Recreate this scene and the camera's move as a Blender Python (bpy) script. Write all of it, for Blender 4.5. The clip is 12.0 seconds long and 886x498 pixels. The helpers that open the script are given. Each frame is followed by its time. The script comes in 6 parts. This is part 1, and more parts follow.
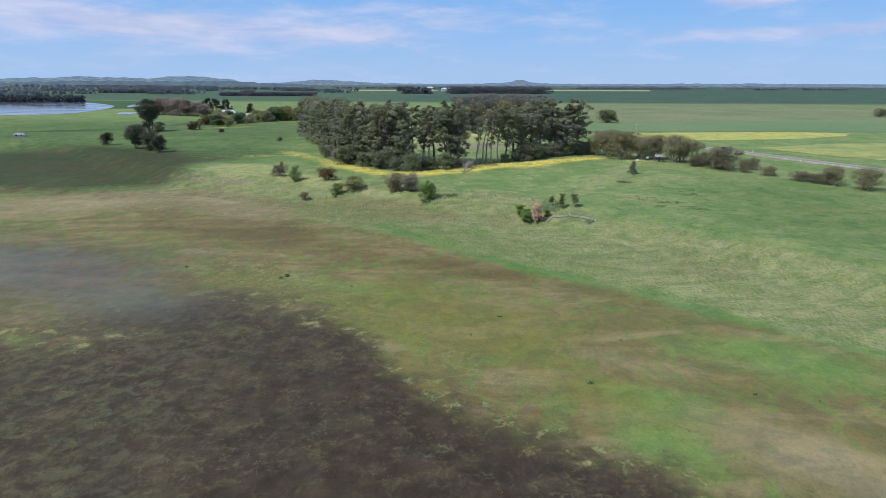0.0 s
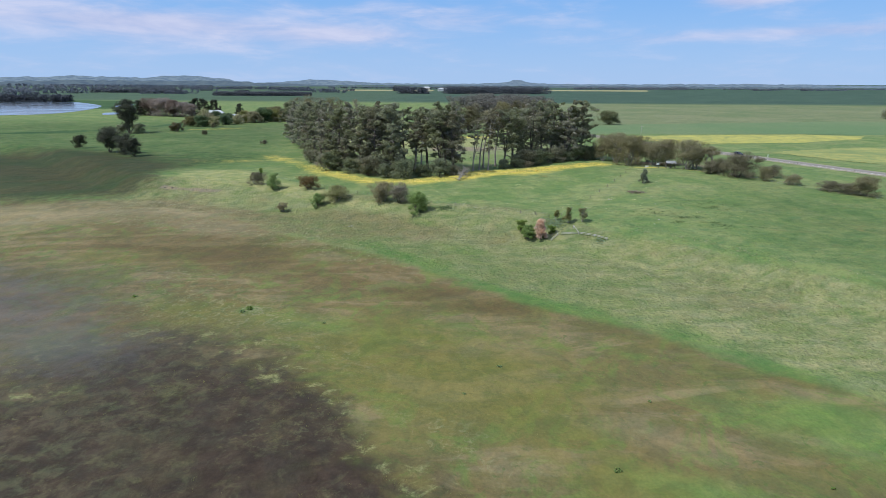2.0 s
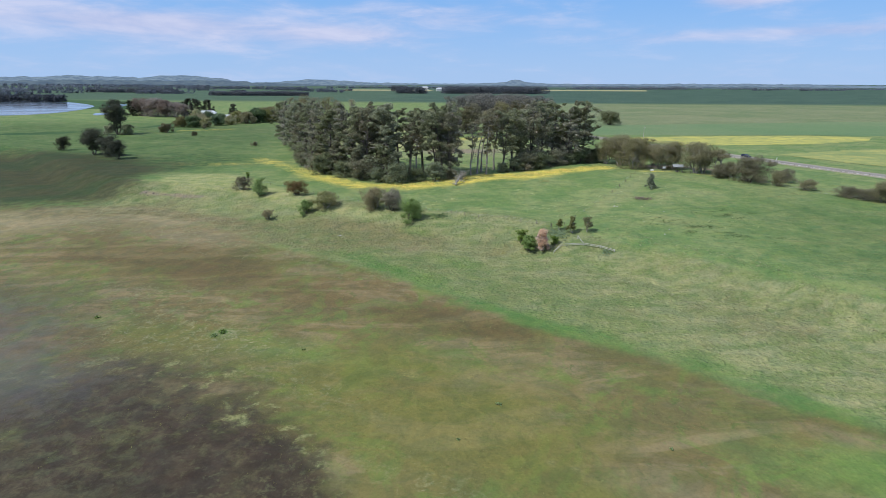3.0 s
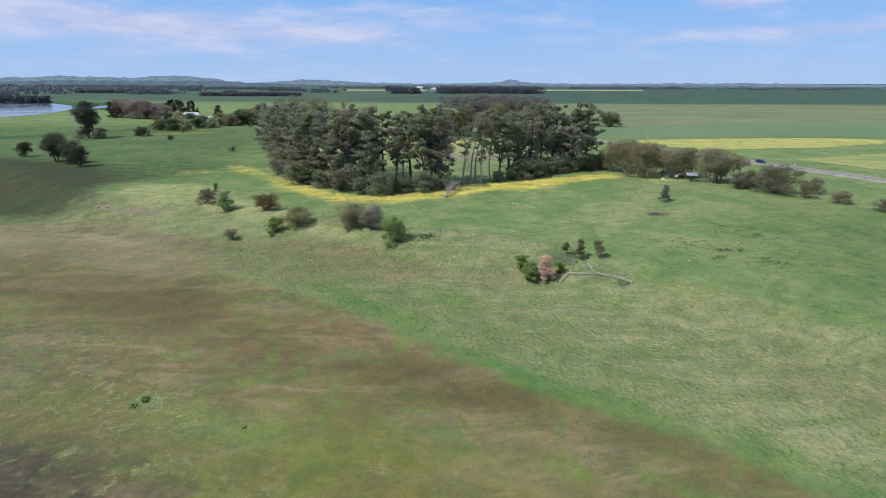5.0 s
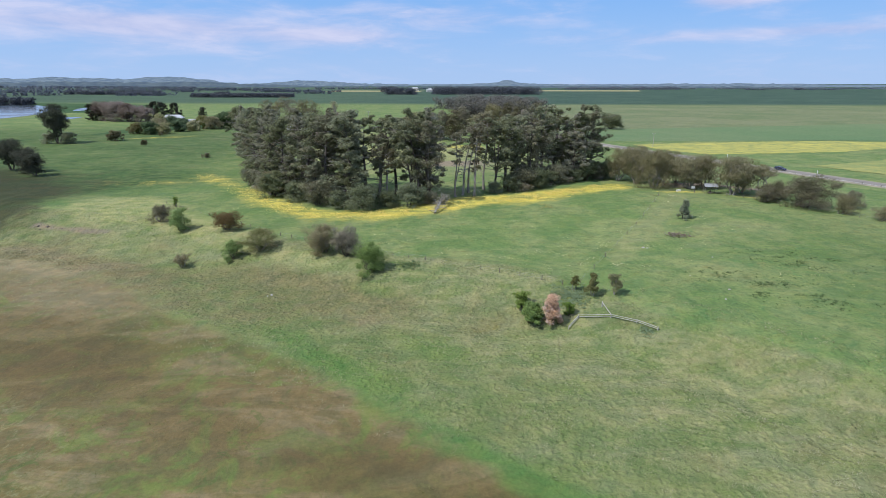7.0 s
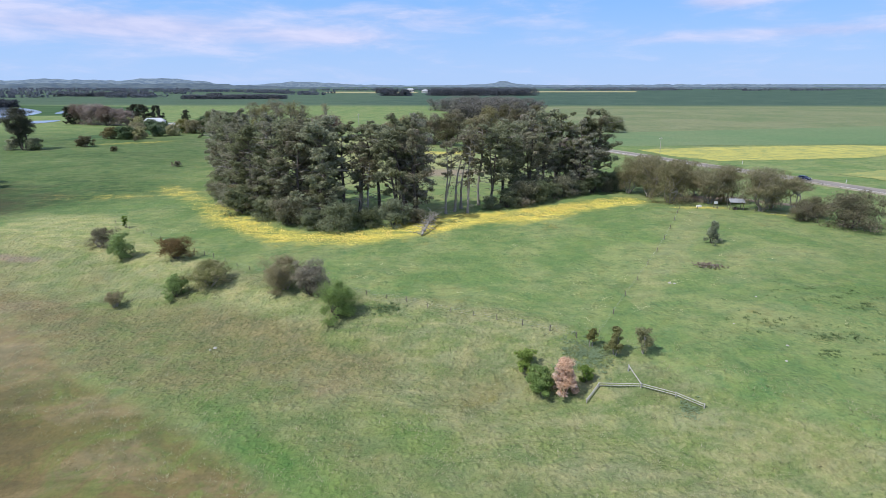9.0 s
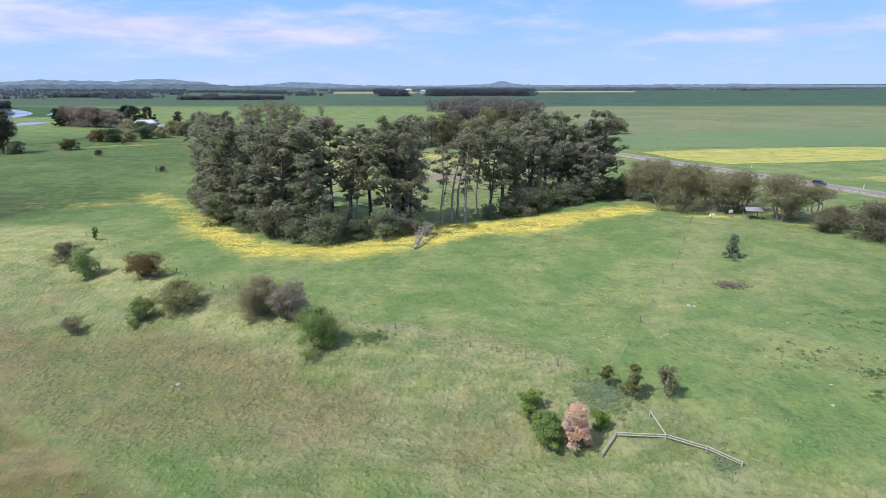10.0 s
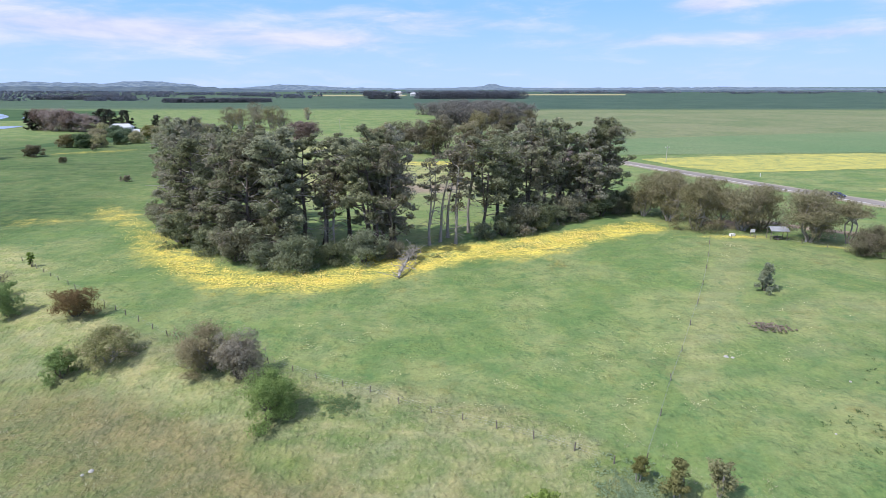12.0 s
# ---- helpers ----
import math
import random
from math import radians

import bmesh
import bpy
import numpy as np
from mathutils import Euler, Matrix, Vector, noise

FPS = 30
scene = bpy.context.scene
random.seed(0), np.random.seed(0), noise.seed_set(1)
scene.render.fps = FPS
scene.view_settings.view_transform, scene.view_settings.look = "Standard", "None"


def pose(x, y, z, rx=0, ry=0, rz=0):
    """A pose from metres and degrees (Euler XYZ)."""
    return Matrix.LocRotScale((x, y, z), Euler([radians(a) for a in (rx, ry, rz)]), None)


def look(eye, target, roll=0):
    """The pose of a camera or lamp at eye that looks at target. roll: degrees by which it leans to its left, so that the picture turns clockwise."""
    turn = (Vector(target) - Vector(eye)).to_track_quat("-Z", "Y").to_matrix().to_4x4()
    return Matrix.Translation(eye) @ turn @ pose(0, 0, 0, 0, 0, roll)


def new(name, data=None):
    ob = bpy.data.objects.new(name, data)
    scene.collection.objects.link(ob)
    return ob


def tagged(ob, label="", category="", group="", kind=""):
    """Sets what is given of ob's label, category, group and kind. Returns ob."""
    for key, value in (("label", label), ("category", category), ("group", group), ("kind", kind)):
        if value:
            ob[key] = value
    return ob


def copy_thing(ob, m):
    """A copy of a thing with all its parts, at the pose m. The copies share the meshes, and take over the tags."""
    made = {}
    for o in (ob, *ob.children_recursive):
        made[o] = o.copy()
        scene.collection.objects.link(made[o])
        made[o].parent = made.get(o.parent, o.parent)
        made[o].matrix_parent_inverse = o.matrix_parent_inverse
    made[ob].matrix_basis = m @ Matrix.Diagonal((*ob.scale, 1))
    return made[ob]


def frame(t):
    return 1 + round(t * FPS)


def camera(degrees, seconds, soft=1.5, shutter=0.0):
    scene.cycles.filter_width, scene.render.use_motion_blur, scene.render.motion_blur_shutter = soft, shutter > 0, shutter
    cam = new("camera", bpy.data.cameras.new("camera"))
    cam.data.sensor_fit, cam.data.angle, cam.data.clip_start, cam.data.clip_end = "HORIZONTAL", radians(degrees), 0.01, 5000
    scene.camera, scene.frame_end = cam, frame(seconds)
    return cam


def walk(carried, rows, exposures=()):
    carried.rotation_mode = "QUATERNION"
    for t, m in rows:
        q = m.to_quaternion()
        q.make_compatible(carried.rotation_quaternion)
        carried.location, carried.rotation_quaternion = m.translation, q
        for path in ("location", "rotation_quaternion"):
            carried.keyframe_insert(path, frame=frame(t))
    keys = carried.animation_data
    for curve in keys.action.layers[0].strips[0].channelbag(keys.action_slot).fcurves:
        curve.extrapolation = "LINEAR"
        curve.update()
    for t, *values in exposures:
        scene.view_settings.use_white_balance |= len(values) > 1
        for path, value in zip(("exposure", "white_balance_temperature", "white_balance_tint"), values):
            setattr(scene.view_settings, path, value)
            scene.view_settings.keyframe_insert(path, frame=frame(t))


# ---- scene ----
cam = camera(75.2, 12.0, soft=0.8)
PATH = [
    (0, (0.034, 0.239, 35.579), (0.034, 2.161, 35.026), 0.2),
    (0.5, (0.335, 5.098, 35.555), (0.337, 7.021, 35.002), 0.2),
    (1, (0.648, 10.103, 35.559), (0.653, 12.025, 35.006), 0.2),
    (1.5, (0.984, 15.185, 35.573), (0.992, 17.107, 35.019), 0.3),
    (2, (1.447, 20.494, 35.588), (1.457, 22.415, 35.035), 0.3),
    (2.5, (1.932, 25.939, 35.571), (1.943, 27.861, 35.017), 0.2),
    (3, (2.458, 31.569, 35.598), (2.473, 33.491, 35.044), 0.3),
    (5, (4.678, 53.655, 35.752), (4.707, 55.576, 35.198), 0.2),
    (5.5, (5.253, 59.106, 35.753), (5.283, 61.028, 35.2), 0.2),
    (6, (5.909, 64.784, 35.769), (5.944, 66.706, 35.217), 0.2),
    (6.5, (6.603, 70.455, 35.759), (6.64, 72.377, 35.208), 0.2),
    (7, (7.351, 76.225, 35.766), (7.391, 78.147, 35.214), 0.1),
    (9, (9.843, 98.913, 36.001), (9.895, 100.836, 35.452), -0.0),
    (9.5, (10.468, 104.448, 36.013), (10.521, 106.371, 35.465), -0.1),
    (10, (11.014, 110.094, 36.087), (11.07, 112.017, 35.539), -0.1),
    (10.5, (11.425, 115.483, 36.127), (11.484, 117.405, 35.577), -0.2),
    (11, (11.677, 120.555, 36.204), (11.745, 122.478, 35.659), -0.1),
    (11.5, (11.895, 124.578, 36.347), (11.981, 126.501, 35.805), -0.1),
    (12, (12.184, 127.671, 36.452), (12.272, 129.595, 35.912), -0.0),
]
walk(cam, [(t, look(eye, target, roll)) for t, eye, target, roll in PATH],
     exposures=((0, 0.21, 6250, 5.5), (3, 0.22, 6270, 6), (6.5, 0.24, 6280, 8), (9.5, 0.44, 6300, 10.5), (12, 0.61, 6200, 14)))


# ---- light ----
SUN_EL, SUN_AZ = 53.0, 247.0
world = bpy.data.worlds.new("sky")
scene.world = world
world.use_nodes = True
wt = world.node_tree
wt.nodes.clear()


def wnode(kind, **inputs):
    n = wt.nodes.new(kind)
    for k, v in inputs.items():
        n.inputs[k.replace("_", " ")].default_value = v
    return n


sky = wt.nodes.new("ShaderNodeTexSky")
sky.sky_type = "NISHITA"
sky.sun_disc = False
sky.sun_elevation, sky.sun_rotation = radians(SUN_EL), radians(SUN_AZ)
sky.altitude, sky.air_density, sky.dust_density, sky.ozone_density = 50, 1.0, 0.6, 2.0
wco = wt.nodes.new("ShaderNodeTexCoord")
wsep = wt.nodes.new("ShaderNodeSeparateXYZ")
wt.links.new(wco.outputs["Generated"], wsep.inputs[0])


def wmath(op, a, b=None, clamp=False):
    n = wt.nodes.new("ShaderNodeMath")
    n.operation, n.use_clamp = op, clamp
    for k, v in enumerate((a, b)):
        if v is None:
            continue
        if isinstance(v, (int, float)):
            n.inputs[k].default_value = v
        else:
            wt.links.new(v, n.inputs[k])
    return n.outputs[0]


# flat cloud banks low over the horizon: bearing and height, with ragged noise at their edges
bearing = wmath("ARCTAN2", wsep.outputs["X"], wsep.outputs["Y"])
lift = wsep.outputs["Z"]
wcomb = wt.nodes.new("ShaderNodeCombineXYZ")
wt.links.new(wmath("MULTIPLY", bearing, 7.0), wcomb.inputs[0])
wt.links.new(wmath("MULTIPLY", lift, 34.0), wcomb.inputs[1])
ragged = wnode("ShaderNodeTexNoise", Scale=1.0, Detail=7.0, Roughness=0.6, Distortion=0.3)
wt.links.new(wcomb.outputs[0], ragged.inputs["Vector"])
zz = wmath("ADD", wmath("MAXIMUM", lift, 0.0), 0.16)
wcomb2 = wt.nodes.new("ShaderNodeCombineXYZ")
wt.links.new(wmath("DIVIDE", wsep.outputs["X"], zz), wcomb2.inputs[0])
wt.links.new(wmath("DIVIDE", wsep.outputs["Y"], zz), wcomb2.inputs[1])
sheet_noise = wnode("ShaderNodeTexNoise", Scale=0.55, Detail=7.0, Roughness=0.58, Distortion=0.35)
wt.links.new(wcomb2.outputs[0], sheet_noise.inputs["Vector"])


def wbank(deg, up, wide, high, strength):
    """A long soft cloud centred at a bearing and a height in degrees."""
    u = wmath("DIVIDE", wmath("SUBTRACT", bearing, radians(deg)), radians(wide))
    v = wmath("DIVIDE", wmath("SUBTRACT", lift, radians(up)), radians(high))
    r = wmath("ADD", wmath("MULTIPLY", u, u), wmath("MULTIPLY", v, v))
    return wmath("MULTIPLY", wmath("EXPONENT", wmath("MULTIPLY", r, -1.0)), strength)


banks = wmath("MULTIPLY", sheet_noise.outputs[0], 0.3)
# cloud overhead, out of view, added to lift the fill light
overhead = wt.nodes.new("ShaderNodeMapRange")
overhead.inputs[1].default_value, overhead.inputs[2].default_value = 0.16, 0.5
wt.links.new(lift, overhead.inputs[0])
banks = wmath("ADD", banks, wmath("MULTIPLY", overhead.outputs[0], 0.62))
for deg, up, wide, high, strength in ((-26.5, 4.9, 12.5, 1.0, 0.95), (-21, 3.6, 15, 1.1, 0.4), (-8.5, 4.3, 6.5, 0.8, 0.7), (-2, 6.3, 14, 0.9, 0.35), (3, 5.4, 7, 0.6, 0.3), (26, 6.7, 3.2, 0.7, 0.95),
                                      (33, 6.9, 3.0, 0.4, 0.5), (22, 4.0, 9, 0.5, 0.45), (34, 4.2, 6, 0.55, 0.7), (-36, 6.8, 8, 1.0, 0.6), (-60, 9, 20, 4, 0.8), (55, 10, 18, 4, 0.8), (0, 22, 60, 6, 0.5)):
    banks = wmath("ADD", banks, wbank(deg, up, wide, high, strength))
cover_in = wmath("ADD", wmath("MULTIPLY", banks, 0.72), wmath("MULTIPLY", wmath("SUBTRACT", ragged.outputs[0], 0.5), 1.3))
cover = wt.nodes.new("ShaderNodeMapRange")
cover.inputs[1].default_value, cover.inputs[2].default_value = 0.04, 0.86
cover.interpolation_type = "SMOOTHSTEP"
wt.links.new(cover_in, cover.inputs[0])
# the air whitens towards the horizon
hz = wt.nodes.new("ShaderNodeMapRange")
hz.inputs[1].default_value, hz.inputs[2].default_value = 0.0, 0.5
hz.inputs[3].default_value, hz.inputs[4].default_value = 0.92, 0.72
wt.links.new(lift, hz.inputs[0])
pale = wt.nodes.new("ShaderNodeMapRange")
pale.inputs[1].default_value, pale.inputs[2].default_value = 0.0, 0.125
wt.links.new(lift, pale.inputs[0])
CLOUD, CLOUD_GREY = (5.9, 5.8, 7.4, 1), (4.3, 4.6, 6.7, 1)
HAZE_LOW, HAZE_HIGH = (3.45, 4.85, 7.5, 1), (2.0, 3.95, 7.6, 1)
mx0 = wt.nodes.new("ShaderNodeMix")
mx0.data_type = "RGBA"
wt.links.new(pale.outputs[0], mx0.inputs[0])
mx0.inputs[6].default_value, mx0.inputs[7].default_value = HAZE_LOW, HAZE_HIGH
mx1 = wt.nodes.new("ShaderNodeMix")
mx1.data_type = "RGBA"
wt.links.new(hz.outputs[0], mx1.inputs[0])
wt.links.new(sky.outputs[0], mx1.inputs[6])
wt.links.new(mx0.outputs[2], mx1.inputs[7])
mx2 = wt.nodes.new("ShaderNodeMix")
mx2.data_type = "RGBA"
wt.links.new(wmath("MULTIPLY", cover.outputs[0], 0.85), mx2.inputs[0])
wt.links.new(mx1.outputs[2], mx2.inputs[6])
tone = wt.nodes.new("ShaderNodeMix")
tone.data_type = "RGBA"
shade = wt.nodes.new("ShaderNodeMapRange")
shade.inputs[1].default_value, shade.inputs[2].default_value = 0.36, 0.62
wt.links.new(ragged.outputs[0], shade.inputs[0])
wt.links.new(shade.outputs[0], tone.inputs[0])
tone.inputs[6].default_value, tone.inputs[7].default_value = CLOUD_GREY, CLOUD
wt.links.new(tone.outputs[2], mx2.inputs[7])
bg = wnode("ShaderNodeBackground", Strength=0.10)
wt.links.new(mx2.outputs[2], bg.inputs[0])
wout = wt.nodes.new("ShaderNodeOutputWorld")
wt.links.new(bg.outputs[0], wout.inputs[0])

sun_data = bpy.data.lights.new("sun", "SUN")
sun_data.energy, sun_data.angle, sun_data.color = 3.4, radians(0.6), (1.0, 0.965, 0.905)
sun = new("sun", sun_data)
_el, _az = radians(SUN_EL), radians(SUN_AZ)
sun_from = Vector((math.sin(_az) * math.cos(_el), math.cos(_az) * math.cos(_el), math.sin(_el)))
sun.matrix_world = look(sun_from * 300, (0, 0, 0))

# ---- materials ----


class Nodes:
    """A material's nodes, with short calls for the kinds used here."""

    def __init__(self, name):
        self.mat = bpy.data.materials.new(name)
        self.mat.use_nodes = True
        self.t = self.mat.node_tree
        self.t.nodes.clear()
        self.out = self.t.nodes.new("ShaderNodeOutputMaterial")
        self.co = self.t.nodes.new("ShaderNodeTexCoord")
        self.geo = self.t.nodes.new("ShaderNodeNewGeometry")

    def put(self, socket, v):
        if isinstance(v, (int, float)):
            socket.default_value = v
        elif isinstance(v, tuple):
            socket.default_value = (*v, 1)[:4] if len(v) == 3 and socket.type == "RGBA" else v
        else:
            self.t.links.new(v, socket)

    def node(self, kind, **inputs):
        n = self.t.nodes.new(kind)
        for k, v in inputs.items():
            self.put(n.inputs[k.replace("_", " ")], v)
        return n

    def noise(self, scale, detail=4.0, rough=0.55, distortion=0.0, vector=None):
        n = self.node("ShaderNodeTexNoise", Scale=scale, Detail=detail, Roughness=rough, Distortion=distortion)
        self.t.links.new(vector if vector is not None else self.co.outputs["Object"], n.inputs["Vector"])
        return n.outputs[0]

    def math(self, op, a, b=0.0, clamp=False):
        n = self.t.nodes.new("ShaderNodeMath")
        n.operation, n.use_clamp = op, clamp
        self.put(n.inputs[0], a)
        self.put(n.inputs[1], b)
        return n.outputs[0]

    def ramp(self, v, lo, hi, a=0.0, b=1.0):
        n = self.t.nodes.new("ShaderNodeMapRange")
        n.interpolation_type = "SMOOTHSTEP"
        for k, q in enumerate((v, lo, hi, a, b)):
            self.put(n.inputs[k], q)
        return n.outputs[0]

    def mix(self, f, a, b, blend="MIX"):
        n = self.t.nodes.new("ShaderNodeMix")
        n.data_type, n.blend_type = "RGBA", blend
        self.put(n.inputs[0], f)
        self.put(n.inputs[6], a)
        self.put(n.inputs[7], b)
        return n.outputs[2]

    def attr(self, name):
        n = self.t.nodes.new("ShaderNodeAttribute")
        n.attribute_name = name
        return n.outputs["Fac"]

    def bump(self, height, strength, distance):
        return self.node("ShaderNodeBump", Height=height, Strength=strength, Distance=distance).outputs[0]

    def surface(self, color, rough=0.9, normal=None, metal=0.0, specular=0.3, **more):
        p = self.node("ShaderNodeBsdfPrincipled", Base_Color=color, Roughness=rough, Metallic=metal, **more)
        self.put(p.inputs["Specular IOR Level"], specular)
        if normal is not None:
            self.t.links.new(normal, p.inputs["Normal"])
        self.t.links.new(p.outputs[0], self.out.inputs[0])
        return p


def plain(name, a, b, scale=2.0, rough=0.8, bump=0.3, metal=0.0, distance=0.02, specular=0.3):
    """A two-tone weathered surface: broad stains and fine grain."""
    m = Nodes(name)
    big, fine = m.noise(scale, 3), m.noise(scale * 14, 4)
    f = m.math("ADD", m.math("MULTIPLY", big, 0.65), m.math("MULTIPLY", fine, 0.35))
    m.surface(m.mix(m.ramp(f, 0.3, 0.7), a, b), m.ramp(fine, 0.2, 0.8, rough - 0.1, min(1.0, rough + 0.1)),
              m.bump(fine, bump, distance), metal, specular)
    return m.mat


def foliage(name, dark, light, dry=None, dry_part=0.0, through_light=0.22, upright=False):
    """Leaves: each one its own tone, clumps lighter and darker, a little light through them."""
    m = Nodes(name)
    rnd = m.geo.outputs["Random Per Island"]
    big, clump = m.noise(0.35, 3), m.noise(1.1, 3)
    f = m.math("ADD", m.math("MULTIPLY", rnd, 0.26), m.math("ADD", m.math("MULTIPLY", big, 0.4), m.math("MULTIPLY", clump, 0.42)))
    col = m.mix(m.ramp(f, 0.32, 0.78), dark, light)
    if dry:
        patch = m.math("ADD", m.math("MULTIPLY", m.noise(0.28, 2, 0.5, 0.0), 0.75), m.math("MULTIPLY", rnd, 0.25))
        col = m.mix(m.ramp(patch, 0.62 - dry_part, 0.74 - dry_part), col, dry)
    oi = m.t.nodes.new("ShaderNodeObjectInfo").outputs["Random"]
    tone = m.node("ShaderNodeHueSaturation", Color=col, Value=m.ramp(oi, 0.0, 1.0, 0.8, 1.22), Saturation=m.ramp(oi, 1.0, 0.0, 0.8, 1.1)).outputs[0]
    p = m.surface(tone, 0.75, None, 0.0, 0.2)
    tr = m.node("ShaderNodeBsdfTranslucent", Color=tone)
    if upright:
        # thin blades take the light as the sward does
        up = m.node("ShaderNodeCombineXYZ", X=0.0, Y=0.0, Z=1.0)
        m.t.links.new(up.outputs[0], p.inputs["Normal"])
    mixer = m.node("ShaderNodeMixShader", Fac=through_light)
    m.t.links.new(p.outputs[0], mixer.inputs[1])
    m.t.links.new(tr.outputs[0], mixer.inputs[2])
    m.t.links.new(mixer.outputs[0], m.out.inputs[0])
    return m.mat


def ground_material():
    m = Nodes("ground_cover")
    fine, mid, big, huge = m.noise(2.2, 5, 0.65), m.noise(0.33, 4, 0.6), m.noise(0.06, 4, 0.6, 0.4), m.noise(0.012, 3, 0.55, 0.5)
    streak = m.node("ShaderNodeMapping", Scale=(0.18, 0.5, 1.0), Rotation=(0.0, 0.0, 0.5))
    m.t.links.new(m.co.outputs["Object"], streak.inputs[0])
    lay = m.noise(0.55, 5, 0.65, 0.6, streak.outputs[0])

    def edge(name, soft=0.22, jag=0.55):
        w = m.math("ADD", m.attr(name), m.math("MULTIPLY", m.math("SUBTRACT", m.math("ADD", m.math("MULTIPLY", mid, 0.45), m.math("MULTIPLY", big, 0.55)), 0.5), jag * 1.5))
        return m.ramp(w, 0.5 - soft, 0.5 + soft)

    # grazed pasture with paler, yellower and bluer drifts
    grass = m.mix(m.ramp(big, 0.36, 0.64), (0.12, 0.184, 0.061), (0.198, 0.238, 0.094))
    grass = m.mix(m.math("MULTIPLY", m.ramp(m.noise(0.11, 5, 0.65, 0.8), 0.5, 0.66), 0.6), grass, (0.083, 0.15, 0.05))
    grass = m.mix(m.math("MULTIPLY", m.ramp(mid, 0.5, 0.7), 0.45), grass, (0.16, 0.2, 0.06))
    grass = m.mix(m.math("MULTIPLY", m.ramp(lay, 0.5, 0.72), 0.2), grass, (0.235, 0.25, 0.125))
    grass = m.mix(m.math("MULTIPLY", m.ramp(m.noise(0.7, 4, 0.7, 0.8), 0.52, 0.68), 0.5), grass, (0.06, 0.118, 0.04))
    grass = m.mix(m.math("MULTIPLY", edge("pale", 0.4, 0.8), 0.5), grass, m.mix(m.ramp(lay, 0.35, 0.65), (0.21, 0.225, 0.098), (0.275, 0.27, 0.14)))
    grass = m.mix(m.math("MULTIPLY", m.attr("lush_shade"), m.ramp(lay, 0.4, 0.62, 0.98, 0.62)), grass, m.mix(m.ramp(mid, 0.3, 0.7), (0.032, 0.07, 0.021), (0.062, 0.098, 0.032)))
    grass = m.mix(m.math("MULTIPLY", m.ramp(m.noise(0.25, 6, 0.72, 1.4), 0.55, 0.68), 0.6), grass, (0.08, 0.16, 0.06))
    grass = m.mix(m.math("MULTIPLY", m.ramp(m.noise(0.16, 6, 0.72, 0.8), 0.56, 0.7), 0.4), grass, (0.2, 0.2, 0.085))
    # far crop land, with cloud shadow and bluish haze painted into its green
    crop_shade = m.mix(m.ramp(huge, 0.35, 0.65), (0.04, 0.076, 0.053), (0.056, 0.096, 0.066))
    grass = m.mix(m.attr("grazed"), grass, m.mix(m.ramp(m.math("ADD", m.math("MULTIPLY", huge, 0.6), m.math("MULTIPLY", lay, 0.4)), 0.4, 0.6), (0.13, 0.168, 0.078), (0.185, 0.198, 0.106)))
    col = m.mix(edge("crop_shade", 0.5, 0.15), grass, crop_shade)
    # wetland: olive weed, red-brown and pink drying drifts running along the shore
    dm = m.node("ShaderNodeMapping", Scale=(0.35, 1.0, 1.0), Rotation=(0.0, 0.0, 0.55))
    m.t.links.new(m.co.outputs["Object"], dm.inputs[0])
    drift, drift2 = m.noise(0.055, 5, 0.6, 0.7, dm.outputs[0]), m.noise(0.13, 5, 0.65, 0.9, dm.outputs[0])
    weed = m.mix(m.ramp(big, 0.36, 0.64), (0.132, 0.121, 0.043), (0.11, 0.111, 0.041))
    weed = m.mix(m.math("MULTIPLY", m.ramp(drift, 0.4, 0.62), 0.68), weed, (0.145, 0.1, 0.05))
    weed = m.mix(m.math("MULTIPLY", m.ramp(drift2, 0.46, 0.62), 0.65), weed, (0.225, 0.175, 0.1))
    weed = m.mix(m.math("MULTIPLY", m.ramp(m.noise(0.12, 6, 0.7, 1.0), 0.48, 0.62), 0.6), weed, (0.115, 0.175, 0.04))
    weed = m.mix(m.math("MULTIPLY", m.ramp(m.noise(0.3, 6, 0.72, 1.5), 0.56, 0.66), 0.6), weed, (0.075, 0.11, 0.03))
    weed = m.mix(m.math("MULTIPLY", m.ramp(fine, 0.55, 0.75), 0.35), weed, (0.085, 0.075, 0.045))
    col = m.mix(edge("wet", 0.35, 0.9), col, weed)
    # long seeding grass on the bank
    hay = m.mix(m.ramp(lay, 0.3, 0.7), (0.128, 0.172, 0.058), (0.245, 0.245, 0.125))
    hay = m.mix(m.math("MULTIPLY", m.ramp(mid, 0.5, 0.7), 0.5), hay, (0.11, 0.168, 0.052))
    hay = m.mix(m.math("MULTIPLY", m.ramp(big, 0.5, 0.66), 0.3), hay, (0.195, 0.178, 0.095))
    hay = m.mix(m.math("MULTIPLY", m.ramp(m.noise(0.8, 6, 0.75, 1.8), 0.5, 0.64), 0.5), hay, (0.275, 0.275, 0.145))
    hay = m.mix(m.math("MULTIPLY", m.ramp(m.noise(0.55, 6, 0.75, 1.4), 0.54, 0.68), 0.5), hay, (0.088, 0.13, 0.045))
    hay = m.mix(m.math("MULTIPLY", edge("rust", 0.4, 1.0), 0.7), hay, m.mix(m.ramp(m.noise(0.9, 6, 0.75, 1.0), 0.36, 0.64), (0.095, 0.088, 0.04), (0.205, 0.165, 0.09)))
    hay = m.mix(m.math("MULTIPLY", m.attr("foot"), m.ramp(m.noise(0.14, 5, 0.68, 0.9), 0.36, 0.6, 0.2, 0.8)), hay, m.mix(m.ramp(mid, 0.3, 0.7), (0.098, 0.148, 0.046), (0.16, 0.19, 0.076)))
    col = m.mix(edge("bank", 0.3, 0.6), col, hay)
